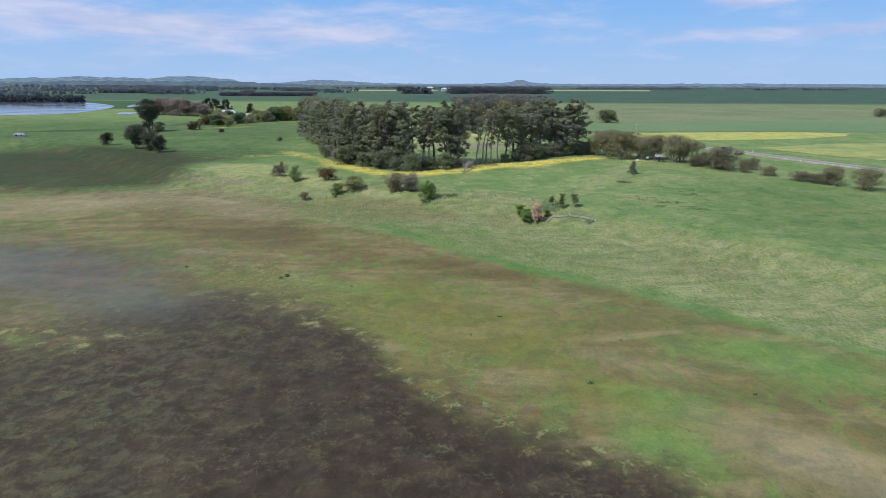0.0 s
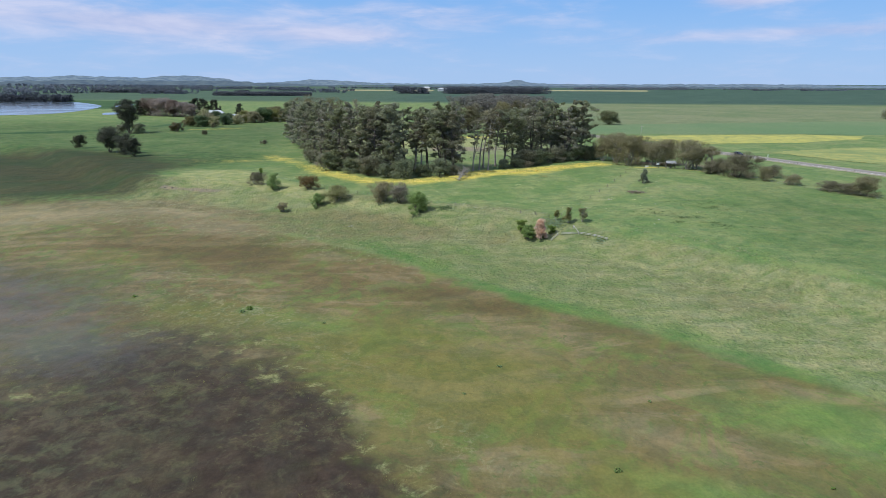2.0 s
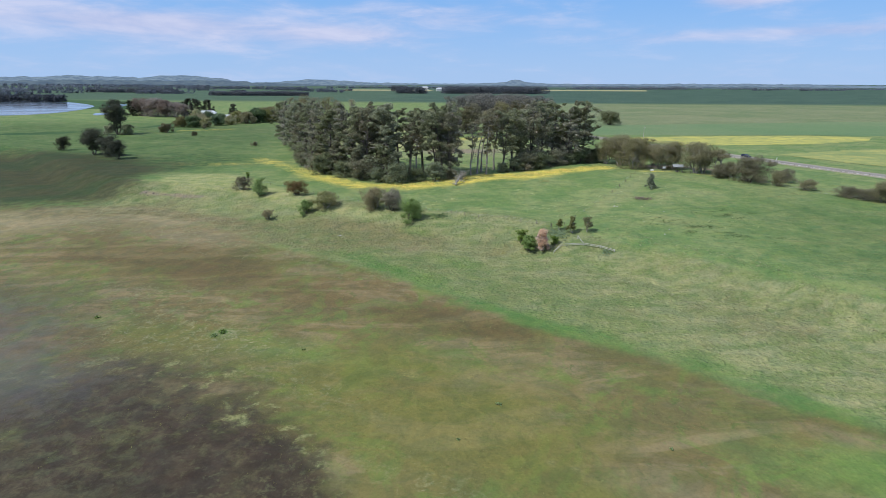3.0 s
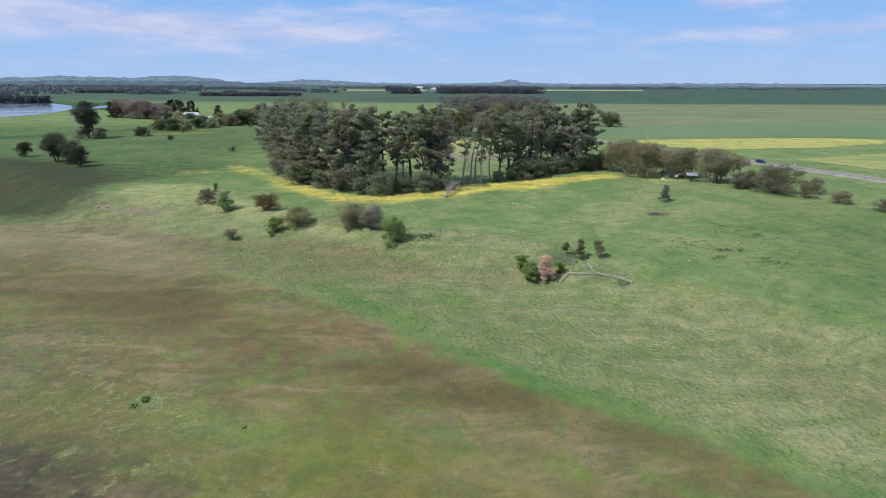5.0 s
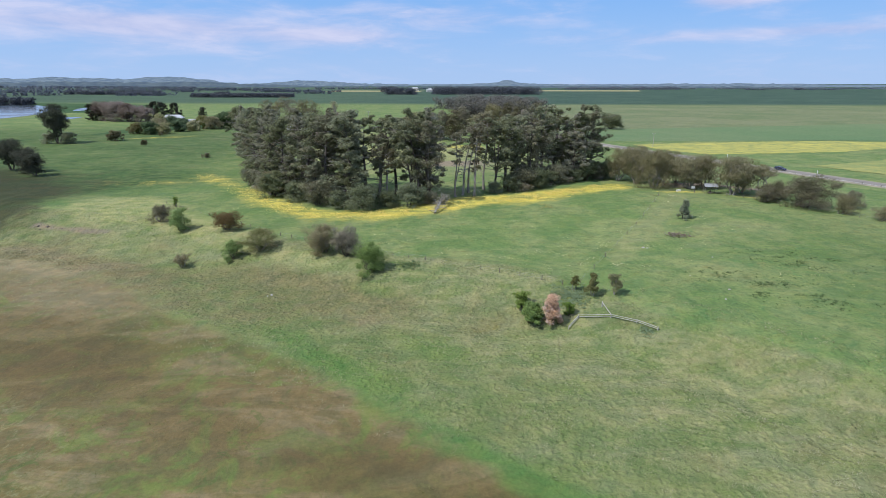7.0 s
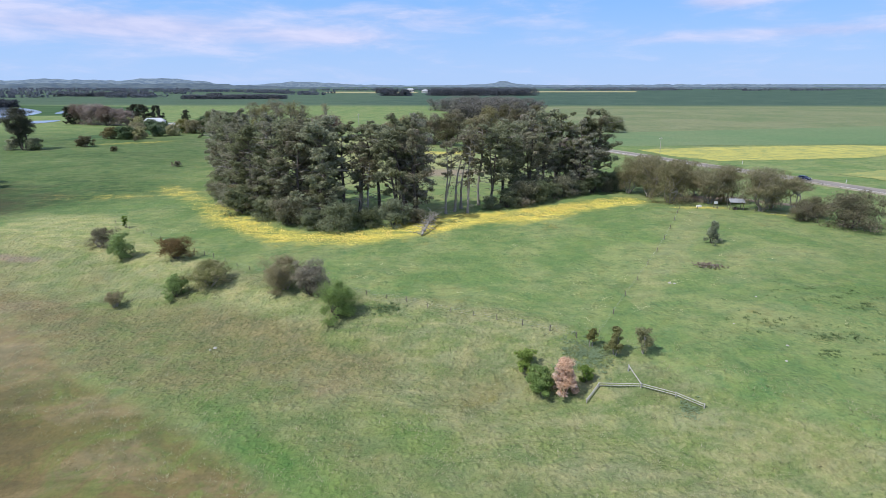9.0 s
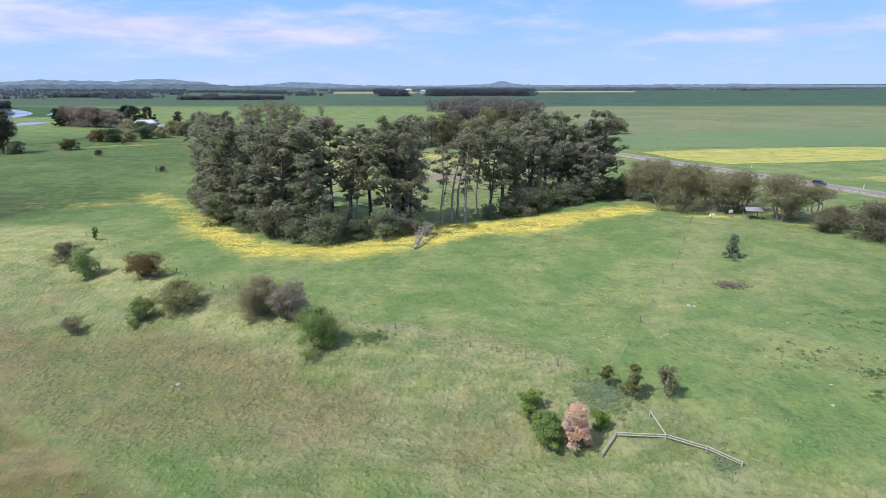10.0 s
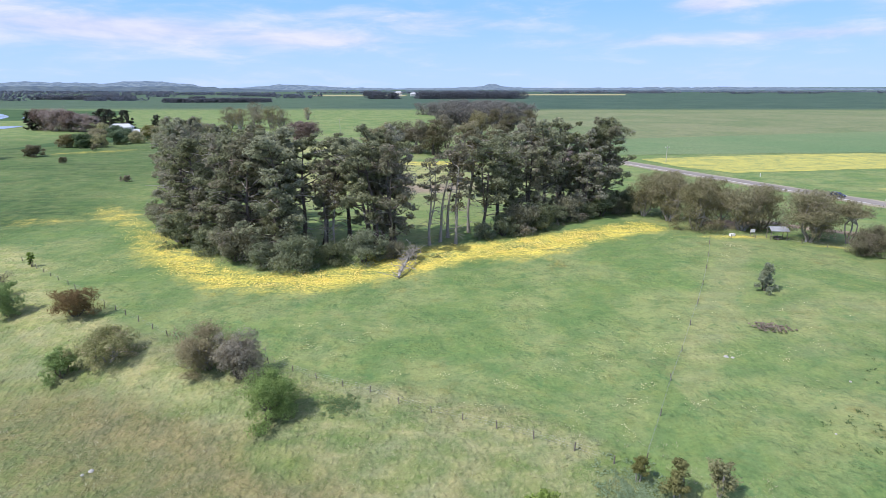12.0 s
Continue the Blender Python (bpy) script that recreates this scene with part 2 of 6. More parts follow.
    # pale grass on the bank's shoulder, its sunlit look put into the colour
    col = m.mix(m.math("MULTIPLY", edge("straw", 0.25, 0.35), 0.75), col, m.mix(m.ramp(m.math("ADD", m.math("MULTIPLY", lay, 0.5), m.math("MULTIPLY", mid, 0.5)), 0.36, 0.62), (0.2, 0.235, 0.08), (0.36, 0.345, 0.165)))
    # peaty, olive and fresh patches of the marsh
    col = m.mix(m.math("MULTIPLY", edge("peat", 0.4, 0.8), 0.75), col, m.mix(m.ramp(drift2, 0.35, 0.65), (0.088, 0.064, 0.028), (0.126, 0.1, 0.042)))
    col = m.mix(m.math("MULTIPLY", edge("olive", 0.4, 1.1), 0.65), col, m.mix(m.ramp(mid, 0.3, 0.7), (0.115, 0.12, 0.027), (0.158, 0.15, 0.038)))
    col = m.mix(m.math("MULTIPLY", edge("fresh", 0.4, 0.8), 0.75), col, m.mix(m.ramp(mid, 0.3, 0.7), (0.09, 0.17, 0.038), (0.14, 0.215, 0.055)))
    col = m.mix(m.math("MULTIPLY", edge("flat", 0.35, 0.8), 0.8), col, m.mix(m.ramp(drift2, 0.35, 0.65), (0.26, 0.212, 0.128), (0.172, 0.145, 0.074)))
    # fresh green rushes at the foot of the bank
    col = m.mix(m.math("MULTIPLY", edge("rush", 0.34, 1.2), m.ramp(m.noise(0.085, 4, 0.65, 0.6), 0.4, 0.62, 0.15, 0.8)), col, m.mix(m.ramp(mid, 0.3, 0.7), (0.055, 0.135, 0.034), (0.1, 0.175, 0.045)))
    # dark mud and drowned weed
    mud = m.mix(m.ramp(mid, 0.35, 0.7), (0.03, 0.0205, 0.0145), (0.048, 0.034, 0.024))
    mud = m.mix(m.math("MULTIPLY", m.ramp(m.noise(0.9, 6, 0.7, 0.4), 0.5, 0.72), m.ramp(big, 0.42, 0.62)), mud, (0.095, 0.092, 0.048))
    mud = m.mix(m.math("MULTIPLY", m.attr("raft"), m.ramp(m.noise(0.4, 5, 0.68, 0.5), 0.42, 0.66, 0.08, 0.75)), mud, m.mix(m.ramp(big, 0.35, 0.65), (0.088, 0.09, 0.046), (0.085, 0.068, 0.045)))
    mud = m.mix(m.math("MULTIPLY", m.ramp(m.noise(0.1, 5, 0.6, 0.5), 0.5, 0.66), 0.35), mud, (0.066, 0.058, 0.03))
    mudw = edge("mud", 0.36, 1.3)
    col = m.mix(m.math("MULTIPLY", m.attr("tussock"), m.ramp(m.noise(0.38, 6, 0.75, 1.6), 0.5, 0.62)), col, m.mix(m.ramp(fine, 0.3, 0.7), (0.15, 0.16, 0.06), (0.25, 0.235, 0.13)))
    col = m.mix(m.math("MULTIPLY", m.attr("tussock"), m.ramp(m.noise(0.5, 6, 0.75, 1.2), 0.55, 0.66, 0.0, 0.7)), col, (0.07, 0.1, 0.035))
    # pale weed rafts along the mud's edge
    raft = m.math("MULTIPLY", m.ramp(mudw, 0.0, 0.4), m.ramp(mudw, 0.5, 1.0, 1.0, 0.12))
    col = m.mix(mudw, col, mud)
    col = m.mix(m.math("MULTIPLY", raft, m.ramp(m.noise(0.3, 5, 0.7, 0.5), 0.52, 0.66)), col, m.mix(m.ramp(fine, 0.3, 0.7), (0.15, 0.165, 0.06), (0.24, 0.235, 0.11)))
    # cloud shadow over the left ground, painted as a dark green-brown
    col = m.mix(m.math("MULTIPLY", edge("cloud_shade", 0.3, 0.7), 0.92), col, m.mix(m.ramp(drift, 0.38, 0.62), (0.03, 0.044, 0.018), (0.046, 0.044, 0.021)))
    # shallow standing water, choked with weed
    pool = edge("pool", 0.62, 1.2)
    col = m.mix(m.math("MULTIPLY", pool, 0.72), col, m.mix(m.ramp(big, 0.35, 0.65), (0.055, 0.045, 0.04), (0.08, 0.072, 0.042)))
    # capeweed in flower
    yel = m.mix(m.ramp(fine, 0.35, 0.65), (0.52, 0.41, 0.07), (0.68, 0.56, 0.12))
    yw = m.math("MULTIPLY", edge("yellow", 0.34, 1.1), m.ramp(m.math("ADD", m.math("MULTIPLY", fine, 0.5), m.math("MULTIPLY", lay, 0.5)), 0.38, 0.6))
    col = m.mix(yw, col, yel)
    col = m.mix(m.math("MULTIPLY", edge("dirt", 0.3, 0.6), 0.85), col, m.mix(mid, (0.2, 0.15, 0.115), (0.27, 0.215, 0.165)))
    # tussocks, each with a paler crown, and shaded hollows painted as darker, greener specks
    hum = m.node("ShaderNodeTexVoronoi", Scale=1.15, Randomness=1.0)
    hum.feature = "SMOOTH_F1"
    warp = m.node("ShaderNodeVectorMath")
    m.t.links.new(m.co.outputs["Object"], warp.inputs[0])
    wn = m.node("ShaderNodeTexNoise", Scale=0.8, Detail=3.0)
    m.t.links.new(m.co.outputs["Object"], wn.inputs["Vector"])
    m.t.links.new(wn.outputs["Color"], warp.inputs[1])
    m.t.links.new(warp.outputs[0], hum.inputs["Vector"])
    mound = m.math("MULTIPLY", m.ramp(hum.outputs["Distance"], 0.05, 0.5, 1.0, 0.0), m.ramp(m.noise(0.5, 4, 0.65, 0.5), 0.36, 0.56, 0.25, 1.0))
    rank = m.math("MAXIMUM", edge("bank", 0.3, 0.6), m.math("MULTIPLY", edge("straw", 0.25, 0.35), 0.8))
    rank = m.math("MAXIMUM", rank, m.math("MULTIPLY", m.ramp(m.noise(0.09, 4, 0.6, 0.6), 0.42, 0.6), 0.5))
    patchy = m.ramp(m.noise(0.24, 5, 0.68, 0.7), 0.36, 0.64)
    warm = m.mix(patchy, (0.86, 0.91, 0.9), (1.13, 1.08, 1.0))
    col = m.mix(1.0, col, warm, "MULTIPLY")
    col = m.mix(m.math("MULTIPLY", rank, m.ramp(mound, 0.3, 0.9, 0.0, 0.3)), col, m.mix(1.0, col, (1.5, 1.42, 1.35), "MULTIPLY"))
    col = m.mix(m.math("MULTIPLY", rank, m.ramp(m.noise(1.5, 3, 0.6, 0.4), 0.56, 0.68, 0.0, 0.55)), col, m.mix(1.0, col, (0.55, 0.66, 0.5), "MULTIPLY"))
    # blades: light and dark grain
    grain = m.ramp(m.math("ADD", m.math("MULTIPLY", fine, 0.6), m.math("MULTIPLY", m.noise(0.75, 5, 0.7, 0.6), 0.4)), 0.3, 0.7, 0.86, 1.14)
    col = m.mix(1.0, col, m.node("ShaderNodeCombineXYZ", X=grain, Y=grain, Z=grain).outputs[0], "MULTIPLY")
    h = m.math("ADD", m.math("MULTIPLY", fine, 0.6), m.math("ADD", m.math("MULTIPLY", mid, 1.6), m.math("MULTIPLY", m.math("ADD", m.math("MULTIPLY", m.noise(0.95, 4, 0.65, 0.9), 3.0), m.math("MULTIPLY", mound, 2.3)), rank)))
    wetness = m.math("MAXIMUM", m.math("MULTIPLY", m.attr("wet"), 0.3), m.math("MULTIPLY", pool, 0.6))
    m.surface(col, m.ramp(wetness, 0.0, 1.0, 0.95, 0.2), m.bump(h, m.ramp(m.math("MAXIMUM", pool, m.math("MULTIPLY", m.attr("wet"), 0.7)), 0.0, 1.0, 0.46, 0.1), 0.4), 0.0, m.ramp(wetness, 0.2, 1.0, 0.15, 0.5))
    return m.mat


def field_material(name, a, b, scale=0.05, rows=0.5, speck=None):
    m = Nodes(name)
    big, fine = m.noise(scale, 4, 0.6, 0.5), m.noise(0.7, 5, 0.7)
    st = m.node("ShaderNodeMapping", Scale=(0.06, 0.55, 1.0), Rotation=(0.0, 0.0, -0.15))
    m.t.links.new(m.co.outputs["Object"], st.inputs[0])
    lay = m.noise(0.5, 4, 0.6, 0.3, st.outputs[0])
    f = m.math("ADD", m.math("MULTIPLY", big, 1 - rows), m.math("MULTIPLY", lay, rows))
    col = m.mix(m.ramp(f, 0.36, 0.64), a, b)
    if speck:
        sp = m.math("ADD", m.math("MULTIPLY", fine, 0.5), m.math("MULTIPLY", m.noise(0.12, 6, 0.75, 0.5), 0.5))
        col = m.mix(m.math("MULTIPLY", m.ramp(sp, 0.46, 0.58), 0.8), col, speck)
    g = m.ramp(fine, 0.25, 0.75, 0.8, 1.18)
    col = m.mix(1.0, col, m.node("ShaderNodeCombineXYZ", X=g, Y=g, Z=g).outputs[0], "MULTIPLY")
    m.surface(col, 0.95, m.bump(fine, 0.4, 0.2), 0.0, 0.12)
    return m.mat


def water_material(name, base, rough):
    m = Nodes(name)
    rip = m.noise(1.3, 4, 0.6)
    m.surface(base, m.ramp(m.noise(0.02, 3), 0.3, 0.7, rough, rough + 0.12), m.bump(rip, 0.12, 0.05), 0.0, 0.6)
    return m.mat


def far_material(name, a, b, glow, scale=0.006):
    """Distant country seen through miles of air; the haze is added as blue glow."""
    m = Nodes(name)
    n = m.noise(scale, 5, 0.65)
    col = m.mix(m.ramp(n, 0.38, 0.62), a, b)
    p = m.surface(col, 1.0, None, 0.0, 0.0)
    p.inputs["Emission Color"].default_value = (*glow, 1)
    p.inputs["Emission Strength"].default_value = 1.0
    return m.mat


M_GROUND = ground_material()
M_PINE = foliage("pine_needles", (0.17, 0.185, 0.105), (0.36, 0.375, 0.215), (0.36, 0.305, 0.225), -0.05, 0.52)
M_PINE_B = foliage("pine_needles_grey", (0.185, 0.185, 0.125), (0.375, 0.37, 0.245), (0.4, 0.335, 0.27), 0.04, 0.52)
M_GUM = foliage("gum_leaves", (0.175, 0.162, 0.078), (0.34, 0.31, 0.155), (0.32, 0.26, 0.17), 0.04, 0.5)
M_GUM_DARK = foliage("wattle_leaves", (0.135, 0.128, 0.074), (0.27, 0.25, 0.145), (0.29, 0.235, 0.175), 0.06, 0.48)
M_GREEN = foliage("fresh_leaves", (0.13, 0.205, 0.05), (0.31, 0.42, 0.12), None, 0, 0.45)
M_LIME = foliage("lime_leaves", (0.17, 0.25, 0.06), (0.36, 0.45, 0.13), None, 0, 0.4)
M_SCRUB = foliage("scrub_leaves", (0.14, 0.168, 0.095), (0.32, 0.352, 0.21), None, 0.0, 0.5)
# dark leaves; the cloud shadow over the flat's wattles is in this colour
M_DARKLEAF = foliage("dark_wattle_leaves", (0.04, 0.046, 0.03), (0.105, 0.112, 0.068), (0.1, 0.085, 0.065), 0.0, 0.38)
M_GREYTWIG = foliage("grey_twigs", (0.22, 0.19, 0.105), (0.39, 0.345, 0.195), (0.21, 0.22, 0.085), 0.05, 0.45)
M_BROWN = foliage("brown_leaves", (0.13, 0.088, 0.036), (0.25, 0.178, 0.078), (0.17, 0.165, 0.07), 0.0, 0.35)
M_TAN = foliage("olive_tan_leaves", (0.2, 0.215, 0.075), (0.4, 0.39, 0.17), (0.46, 0.39, 0.23), 0.08, 0.42)
M_RUST = foliage("rust_leaves", (0.46, 0.27, 0.15), (0.74, 0.5, 0.31), (0.5, 0.37, 0.33), 0.14, 0.42)
M_PURPLE = foliage("bare_purple_twigs", (0.195, 0.15, 0.125), (0.335, 0.268, 0.225), (0.19, 0.175, 0.12), 0.0, 0.42)
M_SEDGE = foliage("dark_weed", (0.065, 0.11, 0.045), (0.15, 0.2, 0.09), None, 0, 0.35)
M_BLADE = foliage("grass_blades", (0.2, 0.215, 0.09), (0.345, 0.325, 0.185), (0.16, 0.2, 0.07), 0.04, 0.12, True)
M_BLADE_WET = foliage("marsh_blades", (0.17, 0.18, 0.06), (0.27, 0.26, 0.1), (0.14, 0.2, 0.06), 0.05, 0.12, True)
M_FLOWER = foliage("yellow_petals", (0.62, 0.47, 0.055), (0.8, 0.65, 0.13), None, 0, 0.3)
M_WHITEFLOWER = foliage("cream_petals", (0.5, 0.48, 0.22), (0.7, 0.67, 0.4), None, 0, 0.3)
M_MIDWOOD = foliage("middle_wood_leaves", (0.1, 0.1, 0.09), (0.21, 0.2, 0.16), (0.24, 0.19, 0.16), 0.04, 0.35)
# haze over far trees is put into these bluish, paler leaf colours
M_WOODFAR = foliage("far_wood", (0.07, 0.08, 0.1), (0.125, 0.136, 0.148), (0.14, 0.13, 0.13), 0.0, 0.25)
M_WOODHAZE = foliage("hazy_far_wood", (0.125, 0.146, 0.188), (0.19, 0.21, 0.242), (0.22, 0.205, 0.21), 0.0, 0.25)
M_MAUVE = foliage("mauve_twigs", (0.33, 0.27, 0.215), (0.46, 0.385, 0.31), (0.3, 0.29, 0.17), 0.05, 0.45)
M_BARK = plain("pine_bark", (0.085, 0.068, 0.055), (0.16, 0.135, 0.115), 1.2, 0.95, 0.8, 0, 0.06)
M_BARK_PALE = plain("pale_bark", (0.24, 0.215, 0.18), (0.36, 0.33, 0.29), 1.0, 0.9, 0.5, 0, 0.04)
M_DEADWOOD = plain("dead_wood", (0.24, 0.215, 0.19), (0.38, 0.35, 0.31), 1.5, 0.9, 0.7, 0, 0.03)
M_POST = plain("fence_timber", (0.12, 0.1, 0.08), (0.22, 0.19, 0.16), 2.0, 0.9, 0.6, 0, 0.02)
M_RAIL = plain("weathered_rail", (0.32, 0.3, 0.27), (0.45, 0.43, 0.39), 2.0, 0.85, 0.5, 0, 0.02)
M_WIRE = plain("galvanised_wire", (0.3, 0.3, 0.3), (0.42, 0.42, 0.42), 3.0, 0.5, 0.1, 0.8, 0.002)
M_WHITE = plain("white_paint", (0.7, 0.7, 0.68), (0.82, 0.82, 0.8), 1.5, 0.6, 0.15, 0, 0.01)
M_ROOF = plain("zinc_roof", (0.2, 0.205, 0.21), (0.31, 0.315, 0.325), 0.8, 0.8, 0.2, 0.0, 0.02)
M_ROOF_WHITE = plain("white_roof", (0.4, 0.41, 0.43), (0.52, 0.53, 0.55), 0.6, 0.6, 0.2, 0.0, 0.02)
M_WALL = plain("weatherboard", (0.5, 0.48, 0.43), (0.62, 0.6, 0.55), 0.7, 0.8, 0.3, 0, 0.02)
M_DARKOPEN = plain("dark_window", (0.02, 0.022, 0.026), (0.035, 0.037, 0.04), 1.0, 0.2, 0.02, 0, 0.002, 0.5)
M_ASPHALT = plain("road_asphalt", (0.185, 0.162, 0.142), (0.25, 0.222, 0.195), 0.15, 0.9, 0.4, 0, 0.01)
M_GRAVEL = plain("gravel_verge", (0.22, 0.205, 0.14), (0.34, 0.3, 0.22), 0.25, 0.95, 0.6, 0, 0.04)
M_LINE = plain("road_paint", (0.6, 0.6, 0.58), (0.75, 0.75, 0.72), 1.0, 0.7, 0.1, 0, 0.003)
M_CARPAINT = plain("navy_car_paint", (0.02, 0.03, 0.075), (0.025, 0.037, 0.09), 1.0, 0.25, 0.0, 0.2, 0.001, 0.6)
M_GLASS = plain("tinted_glass", (0.015, 0.018, 0.02), (0.02, 0.023, 0.026), 1.0, 0.08, 0.0, 0.0, 0.001, 0.7)
M_RUBBER = plain("tyre_rubber", (0.02, 0.02, 0.02), (0.03, 0.03, 0.03), 5.0, 0.85, 0.2, 0, 0.005)
M_STEEL = plain("wheel_steel", (0.35, 0.35, 0.36), (0.5, 0.5, 0.5), 4.0, 0.4, 0.1, 0.8, 0.003)
M_LAMP_RED = plain("red_lens", (0.3, 0.02, 0.02), (0.4, 0.03, 0.03), 4.0, 0.2, 0.0, 0, 0.001, 0.6)
M_STONE = plain("pale_stone", (0.3, 0.285, 0.25), (0.46, 0.44, 0.4), 1.2, 0.9, 0.6, 0, 0.05)
M_EARTH = plain("bare_earth", (0.2, 0.145, 0.1), (0.3, 0.225, 0.16), 0.5, 0.95, 0.6, 0, 0.05)
M_LAKE = water_material("lake_water", (0.06, 0.075, 0.085), 0.06)
# green flat; the cloud shade over it is part of this dark tone
M_LUSH = field_material("lush_flat", (0.034, 0.078, 0.026), (0.055, 0.1, 0.036), 0.012, 0.3)
M_YELLOW_A = field_material("yellow_crop", (0.46, 0.41, 0.1), (0.34, 0.33, 0.1), 0.05, 0.6, (0.17, 0.215, 0.08))
M_YELLOW_B = field_material("thin_yellow_crop", (0.38, 0.35, 0.11), (0.22, 0.25, 0.09), 0.03, 0.4, (0.14, 0.2, 0.078))
M_GREENF = field_material("green_pasture", (0.112, 0.178, 0.078), (0.15, 0.195, 0.092), 0.008, 0.4)
M_DRYF = field_material("tawny_field", (0.27, 0.255, 0.13), (0.35, 0.31, 0.16), 0.006, 0.4)
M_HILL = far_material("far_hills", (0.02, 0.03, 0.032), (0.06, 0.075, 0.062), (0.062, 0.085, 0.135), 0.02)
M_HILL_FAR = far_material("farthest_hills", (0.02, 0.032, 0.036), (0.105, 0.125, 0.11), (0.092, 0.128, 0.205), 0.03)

# ---- ground form ----
CREST_X = np.array([-400, -220, -150, -110, -60, -45, -12, 15, 35, 55, 75, 100, 160, 300.0])
CREST_Y = np.array([430, 350, 278, 243, 227, 217, 197, 187, 177, 158, 136, 104, 60, 0.0])


def sm(a):
    a = np.clip(a, 0, 1)
    return a * a * (3 - 2 * a)


def lattice(x, y, seed):
    """Smooth value noise of cell 1, from 0 to 1."""
    xi, yi = np.floor(x).astype(np.int64), np.floor(y).astype(np.int64)
    fx, fy = sm(x - xi), sm(y - yi)

    def at(i, j):
        n = (i * 374761393 + j * 668265263 + seed * 2147483647) & 0xFFFFFFFF
        n = ((n ^ (n >> 13)) * 1274126177) & 0xFFFFFFFF
        return ((n ^ (n >> 16)) & 0xFFFF) / 65535.0

    a = at(xi, yi) * (1 - fx) + at(xi + 1, yi) * fx
    b = at(xi, yi + 1) * (1 - fx) + at(xi + 1, yi + 1) * fx
    return a * (1 - fy) + b * fy


def crest(x, y):
    """Distance in front of (below 0) or behind the top of the bank."""
    yc = (np.interp(x, CREST_X, CREST_Y) + np.interp(x - 8, CREST_X, CREST_Y) + np.interp(x + 8, CREST_X, CREST_Y)) / 3
    return 0.83 * (y - yc)


def bell(x, y, cx, cy, rx, ry, turn=0.0):
    c, s = math.cos(radians(turn)), math.sin(radians(turn))
    u, v = (x - cx) * c + (y - cy) * s, (y - cy) * c - (x - cx) * s
    return np.exp(-(u / rx) ** 2 - (v / ry) ** 2)


def ground(x, y):
    x, y = np.asarray(x, float), np.asarray(y, float)
    s, d = crest(x, y), np.hypot(x, y)
    z = -7.2 + 2.4 * sm((s + 75) / 60) + 4.8 * sm((s + 17) / 19)
    z = z + 2.0 * sm((s - 15) / 90) + 1.6 * np.exp(-((x - 85) ** 2 + (y - 232) ** 2) / (2 * 38.0 ** 2))
    z = z + 26 * np.clip((d - 1500) / 3400, 0, 1.2) ** 2
    near = sm((420 - d) / 120)
    rough = (lattice(x / 7, y / 7, 3) - 0.5) * 0.45 + (lattice(x / 2.3, y / 2.3, 5) - 0.5) * 0.4
    z = z + near * rough * (0.35 + 0.65 * sm((s + 40) / 15) * sm((14 - s) / 12))
    return z - 0.2 * bell(x, y, -92, 130, 42, 24, -25)


def gz(x, y):
    return float(ground(x, y))


def line_distance(x, y, pts):
    best = np.full(np.shape(x), 1e9)
    for (ax, ay), (bx, by) in zip(pts, pts[1:]):
        dx, dy = bx - ax, by - ay
        t = np.clip(((x - ax) * dx + (y - ay) * dy) / (dx * dx + dy * dy), 0, 1)
        best = np.minimum(best, np.hypot(x - ax - t * dx, y - ay - t * dy))
    return best


YELLOW_LINE = [(-84, 306), (-66, 284), (-51, 263), (-38, 247), (-24, 236), (-8, 234), (5, 242), (20, 250), (36, 252), (52, 258), (68, 265)]
MUD_LINE = [(-400, 60), (-90, 88), (-62, 106), (-48, 115), (-36, 112), (-18, 98), (-2, 75), (15, 64), (30, 52), (60, 20)]


WET_LINE = [(-600, 330), (-150, 236), (-100, 214), (-62, 196), (-40, 176), (-20, 163), (-4, 150), (16, 132), (33, 119), (55, 100), (72, 82), (100, 50), (160, -20)]


def shore(x, y):
    """Metres towards the marsh from its upper edge."""
    return 0.8 * (np.interp(x, [p[0] for p in WET_LINE], [p[1] for p in WET_LINE]) - y)


